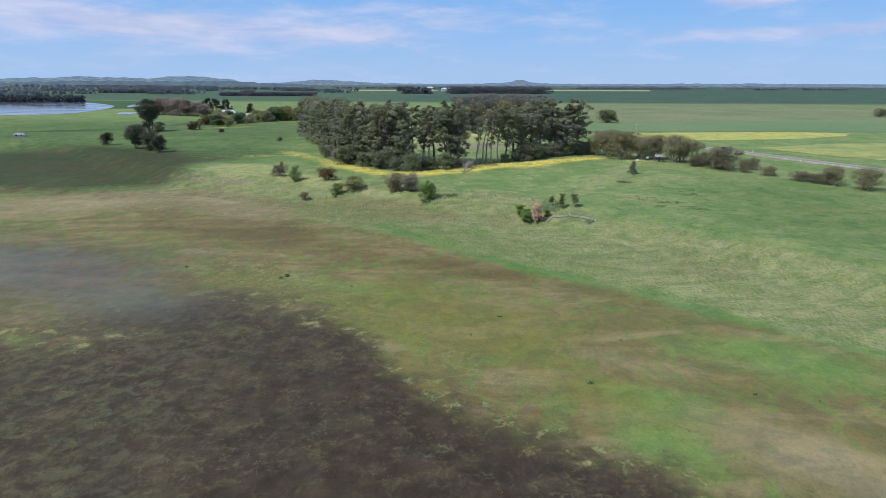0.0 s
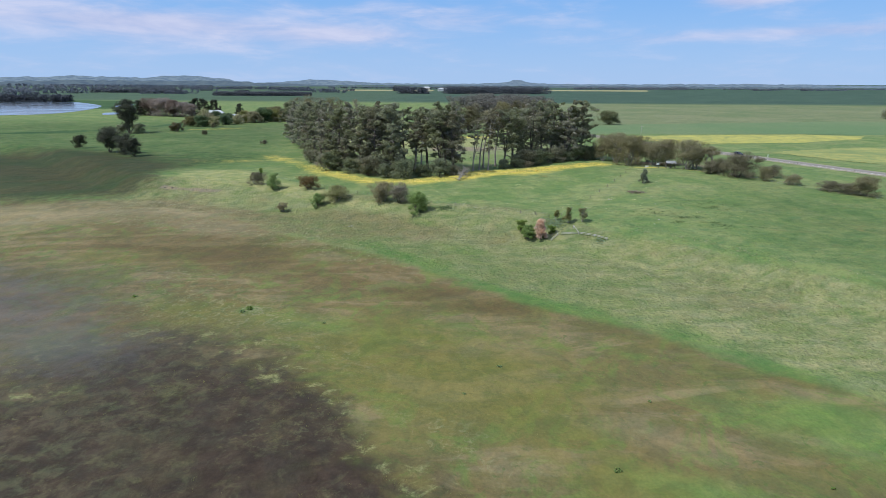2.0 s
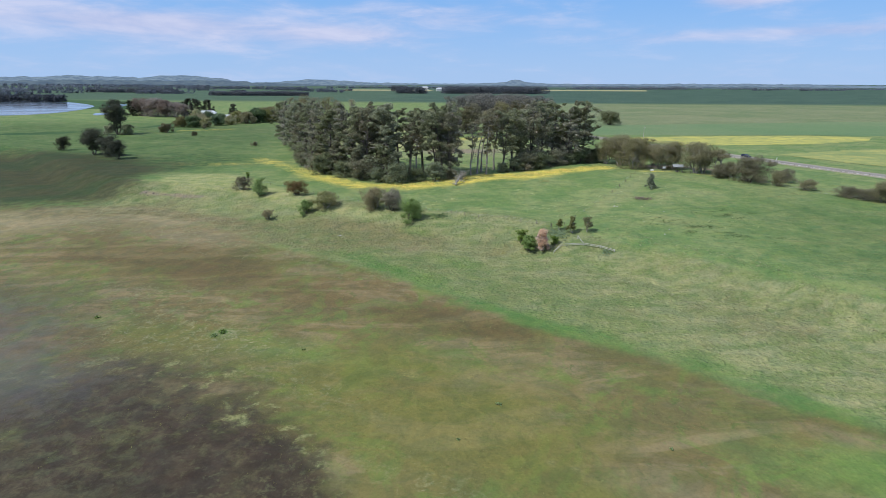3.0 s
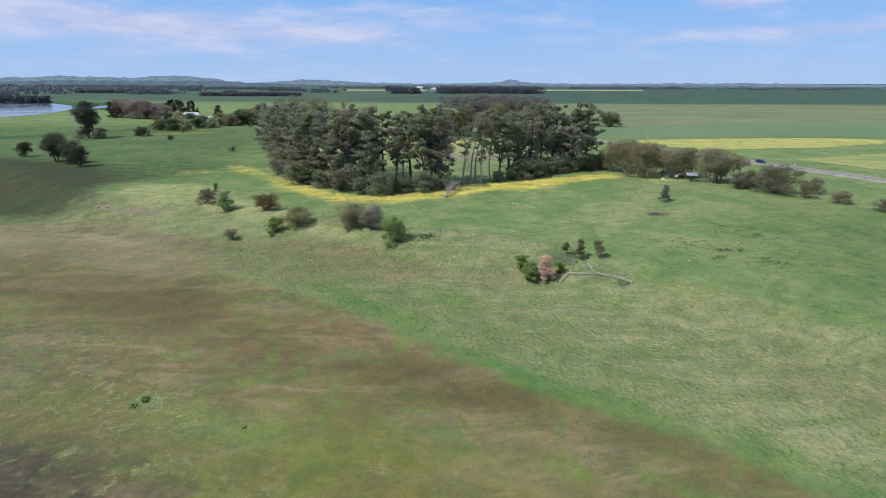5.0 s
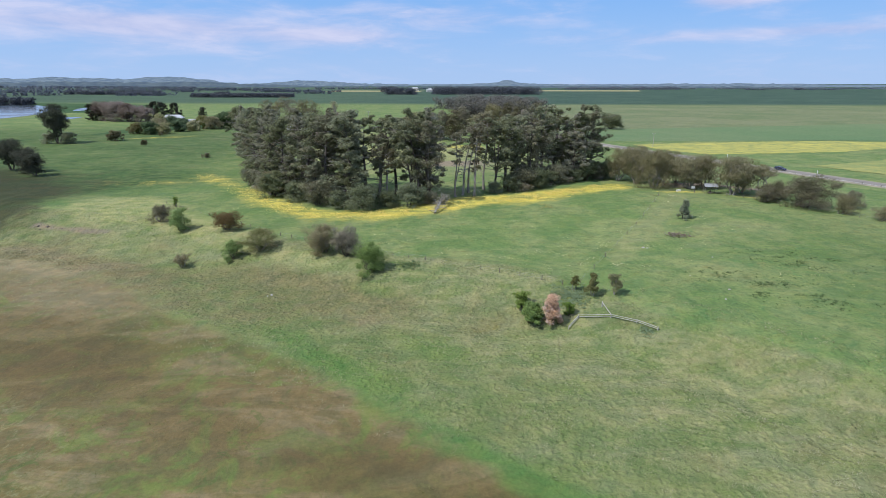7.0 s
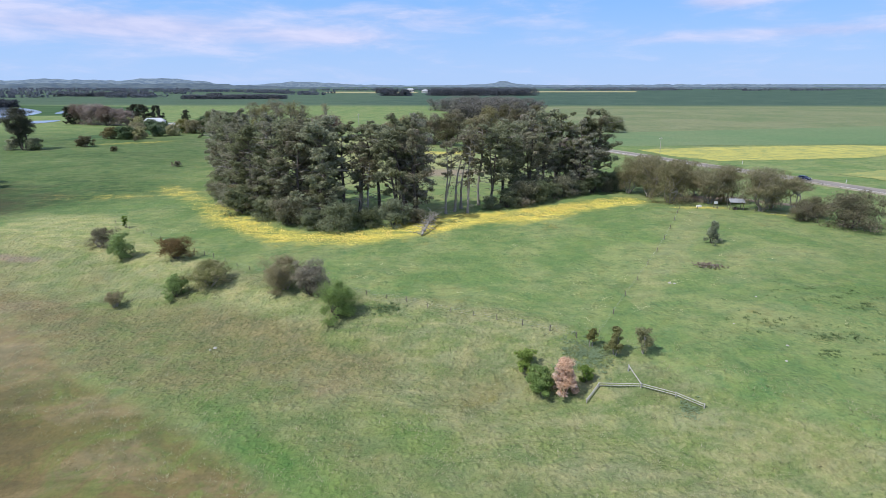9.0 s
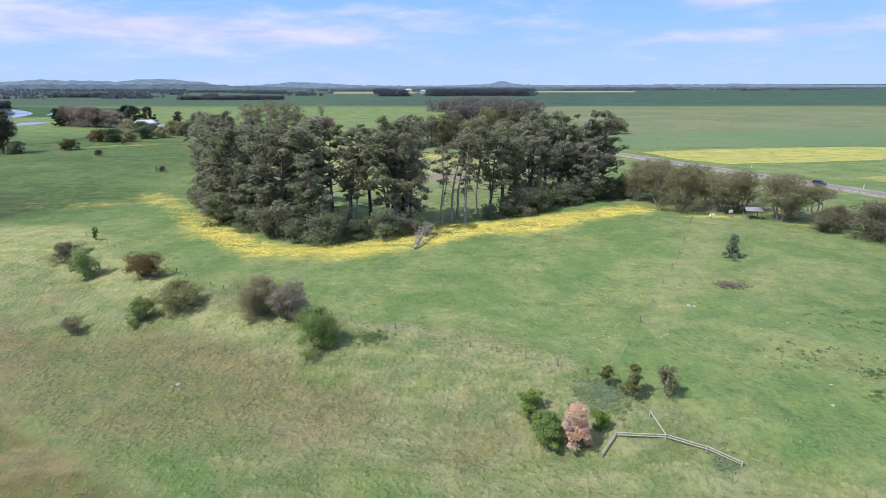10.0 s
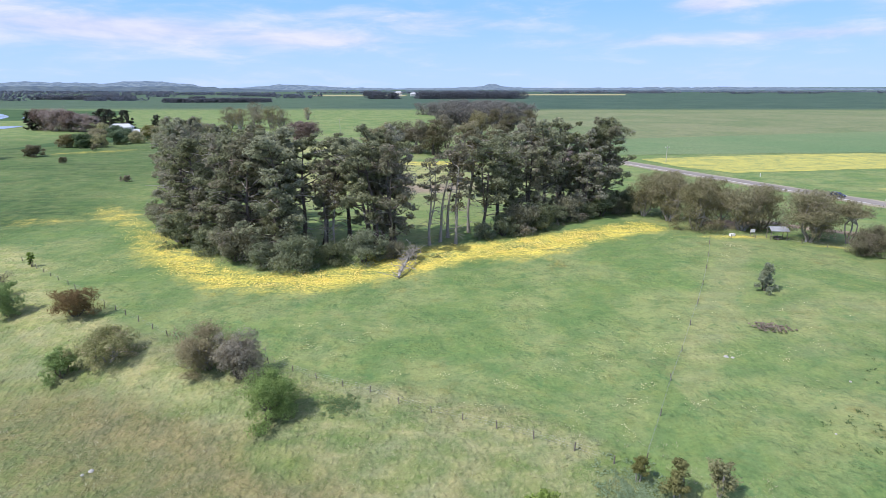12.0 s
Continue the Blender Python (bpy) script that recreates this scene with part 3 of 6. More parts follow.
def cover(x, y):
    """How much of each cover and painted cloud shade a place has, 0 to 1."""
    s, m = crest(x, y), shore(x, y)
    left = sm((-95 - x) / 40)
    w = {"wet": sm((m + 5) / 11) * (1 - 0.35 * left), "bank": sm((6 - m) / 12) * sm((7 - 6 * sm((x - 25) / 20) - s) / 8) * (1 - 0.75 * left)}
    w["rush"] = np.exp(-((m + 0.5 + 8 * (lattice(x / 17, y / 17, 72) - 0.5)) / (2.2 + 2.4 * lattice(x / 12, y / 12, 71))) ** 2) * sm((x + 38) / 24) * 0.9
    mud_y = np.interp(x, [p[0] for p in MUD_LINE], [p[1] for p in MUD_LINE])
    w["mud"] = sm((mud_y - y + 15) / 30) * sm((s + 200) / 1.0) * sm((60 - x) / 20)
    w["mud"] = w["mud"] * (1 - 0.45 * bell(x, y, -66, 92, 18, 7, 10))
    w["flat"] = np.clip(1.5 * bell(x, y, -140, 202, 48, 16, 15) + bell(x, y, 44, 60, 14, 7, -35) + 0.6 * bell(x, y, 29, 84, 10, 5, -30)
                        + 0.8 * bell(x, y, -78, 206, 27, 8, -18) + 0.65 * bell(x, y, -66, 186, 24, 9, -18) + 0.2 * bell(x, y, -48, 150, 24, 6, -15) + 0.4 * bell(x, y, 12, 108, 14, 6, -30) + 0.25 * bell(x, y, -34, 179, 20, 8, -30) + 0.6 * bell(x, y, -8, 173, 14, 4.5, -28) + 0.3 * bell(x, y, 58, 126, 22, 7, -40) + 0.3 * bell(x, y, 38, 150, 16, 6, -30), 0, 1)
    w["pool"] = np.clip(1.1 * bell(x, y, -98, 132, 52, 22, -25) + 0.5 * bell(x, y, -58, 106, 16, 10, -20), 0, 1)
    w["foot"] = sm((m + 24) / 15) * sm((x + 75) / 30) * sm((52 - x) / 22)
    w["raft"] = sm((-14 - x) / 30)
    w["rust"] = np.clip(0.9 * bell(x, y, -28, 178, 30, 9, -22) + 0.95 * bell(x, y, -20, 187.5, 30, 6, -25) + 0.8 * bell(x, y, -72, 198, 34, 10, -16) + 0.25 * bell(x, y, 42, 160, 24, 5, -36) + 0.4 * bell(x, y, 64, 134, 18, 7, -40), 0, 1)
    w["tussock"] = np.clip(1.1 * bell(x, y, -50, 128, 20, 9, -20) + 0.7 * bell(x, y, -60, 146, 22, 5, -15) + 0.8 * bell(x, y, -30, 122, 10, 4, -20) + 0.6 * bell(x, y, -18, 108, 12, 4, -35) + 0.6 * bell(x, y, 4, 82, 12, 4, -40), 0, 1)
    w["straw"] = np.clip(1.5 * bell(x, y, -84, 247, 21, 13, -35) + 0.8 * bell(x, y, -50, 222, 22, 9, -35) + 0.6 * bell(x, y, -18, 196, 20, 5, -28) + 1.3 * bell(x, y, -14, 372, 48, 40) + 0.9 * bell(x, y, -60, 470, 50, 30), 0, 1)
    # reach of the painted cloud shadow, cut back by the pale grass
    w["cloud_shade"] = np.clip(1.6 * bell(x, y, -194, 286, 98, 42, -27) - 1.5 * w["straw"], 0, 1)
    width = np.interp(x, [-84, -50, -20, 20, 68], [5, 8, 5.5, 8, 6])
    yd = line_distance(x, y, YELLOW_LINE)
    w["yellow"] = np.exp(-(yd / width) ** 2) * np.interp(x, [-84, -55, -38, -20, 70], [0.3, 0.55, 0.72, 0.95, 1.05])
    w["yellow"] = np.clip(w["yellow"] + 0.55 * bell(x, y, 84, 253, 9, 2.5, -8) + 0.5 * bell(x, y, 103, 242, 9, 1.6, -25) + 0.8 * bell(x, y, 22, 402, 22, 9)
                          + 0.3 * bell(x, y, -95, 290, 22, 10, 20) + 0.55 * bell(x, y, -165, 460, 30, 9, 25), 0, 1)
    w["dirt"] = np.clip(0.75 * np.exp(-(line_distance(x, y, [(-102, 233), (-92, 229), (-78, 225)]) / 1.3) ** 2) + bell(x, y, 14, 330, 26, 11, 10) + 0.9 * bell(x, y, 96, 268, 14, 6, 20) + 0.6 * bell(x, y, -50, 545, 60, 9, -5), 0, 1)
    w["pale"] = np.clip(0.55 * bell(x, y, 74, 205, 18, 38, -25) + 0.8 * np.exp(-(line_distance(x, y, [(40, 182), (62, 215), (82, 246)]) / 3.0) ** 2) * (x > 44) + 1.2 * bell(x, y, 5, 350, 60, 60) + bell(x, y, -70, 470, 80, 50), 0, 1)
    w["peat"] = np.clip(bell(x, y, 9, 127, 24, 6, -24) + 0.6 * bell(x, y, 45, 100, 16, 5, -40) + 0.7 * bell(x, y, -45, 152, 32, 9, -18) + 0.6 * bell(x, y, -54, 168, 24, 9, -18) + 0.7 * bell(x, y, -80, 172, 34, 8, -12) + 0.6 * bell(x, y, -70, 205, 26, 5, -25), 0, 1)
    w["olive"] = np.clip(1.2 * bell(x, y, 0, 103, 28, 15, -32) + 0.8 * bell(x, y, -46, 124, 18, 8, -15) + 0.8 * bell(x, y, 26, 72, 13, 6, -40) + 0.6 * bell(x, y, -86, 160, 22, 6, -15), 0, 1)
    w["fresh"] = np.clip(0.95 * bell(x, y, 27, 62, 7, 5, -20) + 0.7 * bell(x, y, 58, 84, 14, 6, -40) + 0.9 * bell(x, y, -36, 126, 2.2, 1.5) + 0.6 * bell(x, y, -2, 152, 10, 4, -40) + 0.7 * bell(x, y, 34, 176, 5, 3, -30)
                         + 0.5 * bell(x, y, 46, 86, 18, 8, -40) + 0.7 * bell(x, y, 31, 72, 12, 5, -35) + 0.6 * bell(x, y, -22, 119, 16, 5, -20) + 0.6 * bell(x, y, -4, 183, 7, 3, -25) + 0.7 * bell(x, y, 8, 160, 9, 4, -40), 0, 1)
    # greener pasture, with cloud shade on the left painted into the same dark green
    w["lush_shade"] = sm((-60 - x) / 60) * sm((y - 240) / 40) * sm((620 - y) / 160) * (1 - 0.35 * lattice(x / 40, y / 25, 61))
    w["lush_shade"] = np.clip(w["lush_shade"] + 0.8 * bell(x, y, -118, 294, 40, 16, 8) + 0.55 * bell(x, y, 106, 165, 28, 50, 0), 0, 1)
    w["grazed"] = sm((x - 30 - 0.03 * y) / 40) * sm((y - 425) / 40) * sm((1170 - 0.05 * x - y) / 170)
    # far crop land and the cloud shadow painted with it
    w["crop_shade"] = sm((y - 1000 + 0.05 * x) / 190) * (0.78 + 0.22 * sm((x + 250) / 420))
    return w


def steps(lo, hi, centre_lo, centre_hi, pitch, grow):
    """Grid lines: even in the middle, widening outwards."""
    mid = list(np.arange(centre_lo, centre_hi + 0.01, pitch))
    a, st, out_hi = centre_hi, pitch, []
    while a < hi:
        st *= grow
        a += st
        out_hi.append(min(a, hi))
    a, st, out_lo = centre_lo, pitch, []
    while a > lo:
        st *= grow
        a -= st
        out_lo.append(max(a, lo))
    return np.array(out_lo[::-1] + mid + out_hi)


def mesh_from(name, verts, faces, mats, index=None, smooth=False):
    """A mesh from numpy arrays; all faces have the same number of corners."""
    verts, faces = np.asarray(verts, np.float32), np.asarray(faces, np.int32)
    me = bpy.data.meshes.new(name)
    n, k = faces.shape
    me.vertices.add(len(verts))
    me.vertices.foreach_set("co", verts.ravel())
    me.loops.add(n * k)
    me.loops.foreach_set("vertex_index", faces.ravel())
    me.polygons.add(n)
    me.polygons.foreach_set("loop_start", np.arange(0, n * k, k, dtype=np.int32))
    for mt in mats if isinstance(mats, (list, tuple)) else [mats]:
        me.materials.append(mt)
    if index is not None:
        me.polygons.foreach_set("material_index", np.asarray(index, np.int32))
    me.update(calc_edges=True)
    if smooth:
        me.polygons.foreach_set("use_smooth", np.ones(n, bool))
    me.validate()
    return me


def sheet(name, xs, ys, height, mat, smooth=True):
    gx, gy = np.meshgrid(xs, ys)
    v = np.stack([gx, gy, height(gx, gy)], -1).reshape(-1, 3)
    i = np.arange(len(xs) * len(ys)).reshape(len(ys), len(xs))
    f = np.stack([i[:-1, :-1], i[:-1, 1:], i[1:, 1:], i[1:, :-1]], -1).reshape(-1, 4)
    return mesh_from(name, v, f, mat, smooth=smooth), v


GX = steps(-4800, 4800, -140, 160, 1.1, 1.06)
GY = steps(-400, 4850, 40, 300, 1.1, 1.06)
me, gv = sheet("ground", GX, GY, ground, M_GROUND)
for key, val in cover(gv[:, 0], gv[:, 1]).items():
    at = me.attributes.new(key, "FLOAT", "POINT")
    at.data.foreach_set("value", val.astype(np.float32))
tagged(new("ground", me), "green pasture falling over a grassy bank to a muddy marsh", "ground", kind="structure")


def field(name, label, corners, mat, lift=0.06, category="field"):
    """A sown or flowering paddock: a thin sheet lying on the ground, with a slightly wavering edge."""
    bm = bmesh.new()
    ring = []
    for (ax, ay), (bx, by) in zip(corners, corners[1:] + corners[:1]):
        n = max(2, min(140, int(math.hypot(bx - ax, by - ay) / 1.6)))
        for k in range(n):
            t = k / n
            x, y = ax + (bx - ax) * t, ay + (by - ay) * t
            j = (float(lattice(np.array(x / 9), np.array(y / 9), 11)) - 0.5) * min(1.6, 0.006 * math.hypot(x, y)) + (float(lattice(np.array(x / 3), np.array(y / 3), 12)) - 0.5) * min(2.2, 0.008 * math.hypot(x, y))
            ring.append(bm.verts.new((x + j * 0.6, y + j, gz(x, y) + lift)))
    f = bm.faces.new(ring)
    if f.normal.z < 0:
        f.normal_flip()
    bmesh.ops.triangulate(bm, faces=bm.faces[:])
    me = bpy.data.meshes.new(name)
    bm.to_mesh(me)
    bm.free()
    me.materials.append(mat)
    return tagged(new(name, me), label, category, kind="structure")


field("field_green", "fresh green pasture behind the yellow strip", [(90, 430), (270, 436), (520, 400), (800, 460), (700, 560), (400, 590), (200, 540), (120, 520)], M_GREENF, 0.10)
field("field_yellow", "strip of yellow flowers along a green pasture", [(124, 411), (170, 424), (256, 433), (292, 420), (274, 398), (219, 373), (146, 363), (131, 382)], M_YELLOW_A, 0.07)
field("field_yellow_thin", "thin yellow flowers in grass beside the road", [(172, 320), (220, 341), (262, 348), (340, 335), (320, 240), (240, 232), (206, 266), (186, 290)], M_YELLOW_B, 0.12)
field("field_tawny", "dry yellow field far out on the plain", [(300, 2650), (900, 2600), (1000, 2900), (320, 2950)], M_DRYF, 0.4)
field("field_canola", "far yellow crop on the plain", [(-420, 2500), (-40, 2450), (-20, 2750), (-420, 2800)], M_DRYF, 0.4)
field("field_left", "green river flat around the lake", [(-900, 420), (-260, 430), (-150, 560), (-330, 780), (-420, 1050), (-900, 1200)], M_LUSH, 0.05)

# ---- water ----


def water(name, label, pts, z, mat):
    bm = bmesh.new()
    n = len(pts)
    ring = []
    for k in range(n):
        p0, p1, p2, p3 = (Vector(pts[(k + j) % n]) for j in (-1, 0, 1, 2))
        for q in range(6):
            t = q / 6
            p = 0.5 * (2 * p1 + (p2 - p0) * t + (2 * p0 - 5 * p1 + 4 * p2 - p3) * t * t + (3 * p1 - p0 - 3 * p2 + p3) * t ** 3)
            ring.append(bm.verts.new((p.x, p.y, z)))
    f = bm.faces.new(ring)
    f.normal_update()
    if f.normal.z < 0:
        f.normal_flip()
    bmesh.ops.triangulate(bm, faces=bm.faces[:])
    me = bpy.data.meshes.new(name)
    bm.to_mesh(me)
    bm.free()
    me.materials.append(mat)
    return tagged(new(name, me), label, "water", kind="structure")


water("lake", "calm pale blue lake on the river flat", [(-900, 470), (-620, 560), (-470, 612), (-420, 645), (-424, 715), (-455, 810), (-505, 900), (-632, 1035), (-740, 1058), (-950, 1040), (-1150, 800)], 2.22, M_LAKE)
water("creek", "thin pale backwater beside the lake", [(-352, 640), (-344, 652), (-352, 690), (-372, 680)], 2.24, M_LAKE)
water("creek", "thin pale backwater beside the lake", [(-447, 836), (-438, 850), (-466, 925), (-482, 918)], 2.24, M_LAKE)

# ---- far country ----


def ridge(name, label, radius, depth, profile, mat, count=220, cut=0.0):
    """A long hill seen far away: front slope, top and back."""
    angles = np.linspace(radians(-46), radians(46), count)
    rows = []
    for share, lift in ((0.0, 0.0), (0.35, 0.55), (0.7, 0.93), (1.0, 1.0), (1.25, 0.5)):
        r = radius + depth * share
        x, y = r * np.sin(angles), 60 + r * np.cos(angles)
        top = np.array([profile(a) for a in angles])
        jag = (lattice(angles * 260, angles * 0 + share * 3, 8) - 0.5) * 8 * lift + (lattice(angles * 900, angles * 0 + share * 3, 9) - 0.5) * 5 * lift
        base = ground(x * radius / r, (y - 60) * radius / r + 60) - 2
        rows.append(np.stack([x, y, base + (top + jag) * lift], -1))
    v = np.concatenate(rows)
    i = np.arange(5 * count).reshape(5, count)
    f = np.stack([i[:-1, :-1], i[:-1, 1:], i[1:, 1:], i[1:, :-1]], -1).reshape(-1, 4)
    return tagged(new(name, mesh_from(name, v, f, mat, smooth=True)), label, "hills", kind="structure")


def hump(a, px, width, h):
    """A hill at a bearing given by its tangent."""
    return h * math.exp(-((math.tan(a) - px) / width) ** 2)


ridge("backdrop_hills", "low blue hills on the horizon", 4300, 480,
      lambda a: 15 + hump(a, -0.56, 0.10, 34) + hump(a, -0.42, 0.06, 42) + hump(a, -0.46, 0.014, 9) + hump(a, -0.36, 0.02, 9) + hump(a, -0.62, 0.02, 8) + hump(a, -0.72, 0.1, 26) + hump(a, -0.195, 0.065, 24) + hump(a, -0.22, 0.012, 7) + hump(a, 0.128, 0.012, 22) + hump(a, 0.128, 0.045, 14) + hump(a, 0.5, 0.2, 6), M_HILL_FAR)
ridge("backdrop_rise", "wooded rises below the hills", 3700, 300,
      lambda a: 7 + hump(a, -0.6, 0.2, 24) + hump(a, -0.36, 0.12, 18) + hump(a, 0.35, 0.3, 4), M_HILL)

# ---- growing things ----
RNG = np.random.default_rng(7)


def unit(v):
    return v / np.maximum(np.linalg.norm(v, axis=-1, keepdims=True), 1e-6)


def leaves(centres, radii, per, size, rng, up=0.5, narrow=0.55, shell=0.5, loose=0.38):
    """Many small leaf sprays, narrow triangles facing outward and up, over ellipsoid clumps."""
    centres, radii = np.asarray(centres, float), np.asarray(radii, float)
    c, r = np.repeat(centres, per, 0), np.repeat(radii, per, 0)
    n = len(c)
    d = unit(rng.normal(size=(n, 3)))
    p = c + d * r * (shell + (1 - shell) * rng.random((n, 1)) ** 0.6)
    nrm = unit(unit(d / r) + np.array([0, 0, up]) + rng.normal(size=(n, 3)) * loose)
    t = unit(np.cross(nrm, rng.normal(size=(n, 3))))
    b = np.cross(nrm, t)
    a = size * (0.6 + 0.8 * rng.random((n, 1)))
    w = a * narrow
    v = np.stack([p + t * a, p - t * a * 0.6 + b * w, p - t * a * 0.6 - b * w], 1).reshape(-1, 3)
    return v, np.arange(3 * n).reshape(n, 3)


def tufted(centres, radii, rng, pieces=4, share=0.55):
    """Breaks clumps into smaller lobes that sit on their upper and outer faces."""
    centres, radii = np.repeat(np.asarray(centres, float), pieces, 0), np.repeat(np.asarray(radii, float), pieces, 0)
    d = unit(rng.normal(size=centres.shape) + np.array([0, 0, 0.35]))
    return centres + d * radii * (0.45 + 0.35 * rng.random((len(d), 1))), radii * share * (0.75 + 0.5 * rng.random((len(d), 1)))


def tube(points, radii, sides=6):
    """A tapering limb through the points."""
    points = np.asarray(points, float)
    k = len(points)
    axis = np.gradient(points, axis=0)
    axis = unit(axis)
    ref = np.where(np.abs(axis[:, 2:3]) > 0.9, np.array([[1.0, 0, 0]]), np.array([[0, 0, 1.0]]))
    u = unit(np.cross(axis, ref))
    w = np.cross(axis, u)
    ang = np.linspace(0, 2 * math.pi, sides, endpoint=False)
    ring = u[:, None, :] * np.cos(ang)[None, :, None] + w[:, None, :] * np.sin(ang)[None, :, None]
    v = (points[:, None, :] + ring * np.asarray(radii)[:, None, None]).reshape(-1, 3)
    i = np.arange(k * sides).reshape(k, sides)
    j = np.roll(i, -1, 1)
    f = np.stack([i[:-1], j[:-1], j[1:], i[1:]], -1).reshape(-1, 4)
    return v, f


def join(pieces):
    vs, fs, o = [], [], 0
    for v, f in pieces:
        vs.append(v)
        fs.append(f + o)
        o += len(v)
    return np.concatenate(vs), np.concatenate(fs)


def part_np(name, pieces, mat, parent, label="", smooth=False):
    v, f = join(pieces)
    ob = new(name, mesh_from(name, v, f, mat, smooth=smooth))
    ob.parent = parent
    return tagged(ob, label)


def part(name, bm, mat, parent, label=""):
    me = bpy.data.meshes.new(name)
    bm.to_mesh(me)
    bm.free()
    me.materials.append(mat)
    ob = new(name, me)
    ob.parent = parent
    return tagged(ob, label)


def bend(start, end, sag, rng, n=5, wobble=0.15):
    t = np.linspace(0, 1, n)[:, None]
    a, b = np.asarray(start, float), np.asarray(end, float)
    p = a + (b - a) * t
    p[:, 2] += sag * np.sin(t[:, 0] * math.pi)
    p[1:-1] += rng.normal(size=(n - 2, 3)) * wobble
    return p


def pine(seed, height=25.0, bare=0.3, spread=5.5, leaf_mat=None, density=1.0, dead=10, lean=1.0, bark=None, flat=0.8, fork=0.0):
    """An old pine: leaning trunk, rising limbs, needle pads at their ends, dead snags below."""
    rng = np.random.default_rng(seed)
    root = new("pine_tree")
    off = rng.normal(size=2) * lean
    zs = np.linspace(0, height * 0.93, 9)
    tx = off[0] * (zs / height) ** 1.4 + np.sin(zs * 0.35 + seed) * 0.25
    ty = off[1] * (zs / height) ** 1.4 + np.cos(zs * 0.31 + seed) * 0.25
    axis = np.stack([tx - tx[0], ty - ty[0], zs - 0.4], -1)
    rad = 0.42 * (height / 25) * (1 - 0.86 * (zs / zs[-1]) ** 0.9)
    rad[0] *= 1.35
    stems, wood_parts = [axis], [tube(axis, rad, 8)]
    if fork:
        other = axis.copy()
        ang = rng.random() * 6.283
        rise = np.clip(zs - height * (0.12 + 0.2 * rng.random()), 0, None) ** 0.85
        other[:, 0] += math.cos(ang) * rise * fork
        other[:, 1] += math.sin(ang) * rise * fork
        other[:, 2] *= 0.93
        stems.append(other)
        wood_parts.append(tube(other, rad * 0.75, 8))
    part_np("trunk", wood_parts, bark or M_BARK, root, smooth=True)
    limbs, pads, pr = [], [], []
    z0 = height * bare
    lobes = int(40 * (1 - bare) * (0.5 + spread / 11))
    for k in range(lobes):
        f = (k + rng.random()) / lobes
        z = z0 + (height * 0.97 - z0) * f
        if bare < 0.15:
            reach = spread * (1.08 - 0.72 * f ** 2.4)
        else:
            reach = spread * math.sqrt(max(0.08, 1 - ((f - 0.5) / 0.62) ** 2))
        a = k * 2.4 + rng.normal() * 0.6
        r = reach * (0.3 + 0.72 * rng.random() ** 0.7)
        st = stems[k % len(stems)]
        base = np.array([np.interp(z, zs, st[:, 0]), np.interp(z, zs, st[:, 1]), max(1.0, min(z - r * 0.5, zs[-1]))])
        tip = np.array([base[0] + math.cos(a) * r, base[1] + math.sin(a) * r, z + rng.normal() * 0.9])
        limbs.append(tube(bend(base, tip, -0.08 * r, rng, 4, 0.16), np.linspace(0.15, 0.04, 4) * (height / 25), 4))
        s = (0.75 + 1.05 * rng.random()) * (0.72 + spread / 20)
        pads.append(tip)
        pr.append((s * 1.15, s * 1.15, s * flat))
        if rng.random() < 0.8:
            pads.append(base + (tip - base) * 0.62 + rng.normal(size=3) * 0.7)
            pr.append((s * 0.8, s * 0.8, s * flat * 0.8))
    for st in stems:
        pads.append(st[-1] + np.array([0, 0, 0.3]))
        pr.append((1.8, 1.8, 1.1))
    for _ in range(dead):
        z = height * (0.08 + (bare + 0.15) * rng.random())
        a, r = rng.random() * 6.283, 1.2 + 2.4 * rng.random()
        base = np.array([np.interp(z, zs, axis[:, 0]), np.interp(z, zs, axis[:, 1]), z])
        limbs.append(tube(bend(base, base + np.array([math.cos(a) * r, math.sin(a) * r, r * 0.3 * rng.normal()]), 0.1, rng, 3), (0.07, 0.045, 0.015), 4))
    snags = []
    for _ in range(dead):
        z = height * (0.15 + 0.7 * rng.random())
        a, r = rng.random() * 6.283, spread * (0.7 + 0.45 * rng.random())
        base = np.array([np.interp(z, zs, axis[:, 0]), np.interp(z, zs, axis[:, 1]), z])
        tip = base + np.array([math.cos(a) * r, math.sin(a) * r, r * (0.5 * rng.random() - 0.15)])
        path = bend(base, tip, 0.15, rng, 5, 0.22)
        snags.append(tube(path, np.linspace(0.1, 0.03, 5), 4))
        fork = path[3] + rng.normal(size=3) * 0.9
        snags.append(tube(bend(path[2], fork, 0.1, rng, 3, 0.1), (0.06, 0.04, 0.02), 4))
    tagged(part_np("deadwood", snags, M_DEADWOOD, root, "bare grey dead branches", smooth=True), kind="stuff")
    tagged(part_np("limbwork", limbs, M_BARK_PALE if bark is M_BARK_PALE else M_BARK, root, smooth=True), kind="stuff")
    part_np("crown", [leaves(*tufted(pads, pr, rng, 4, 0.6), int(38 * density), 0.33, rng, 0.45, 0.42, 0.5, 0.45)], leaf_mat or M_PINE, root)
    return root


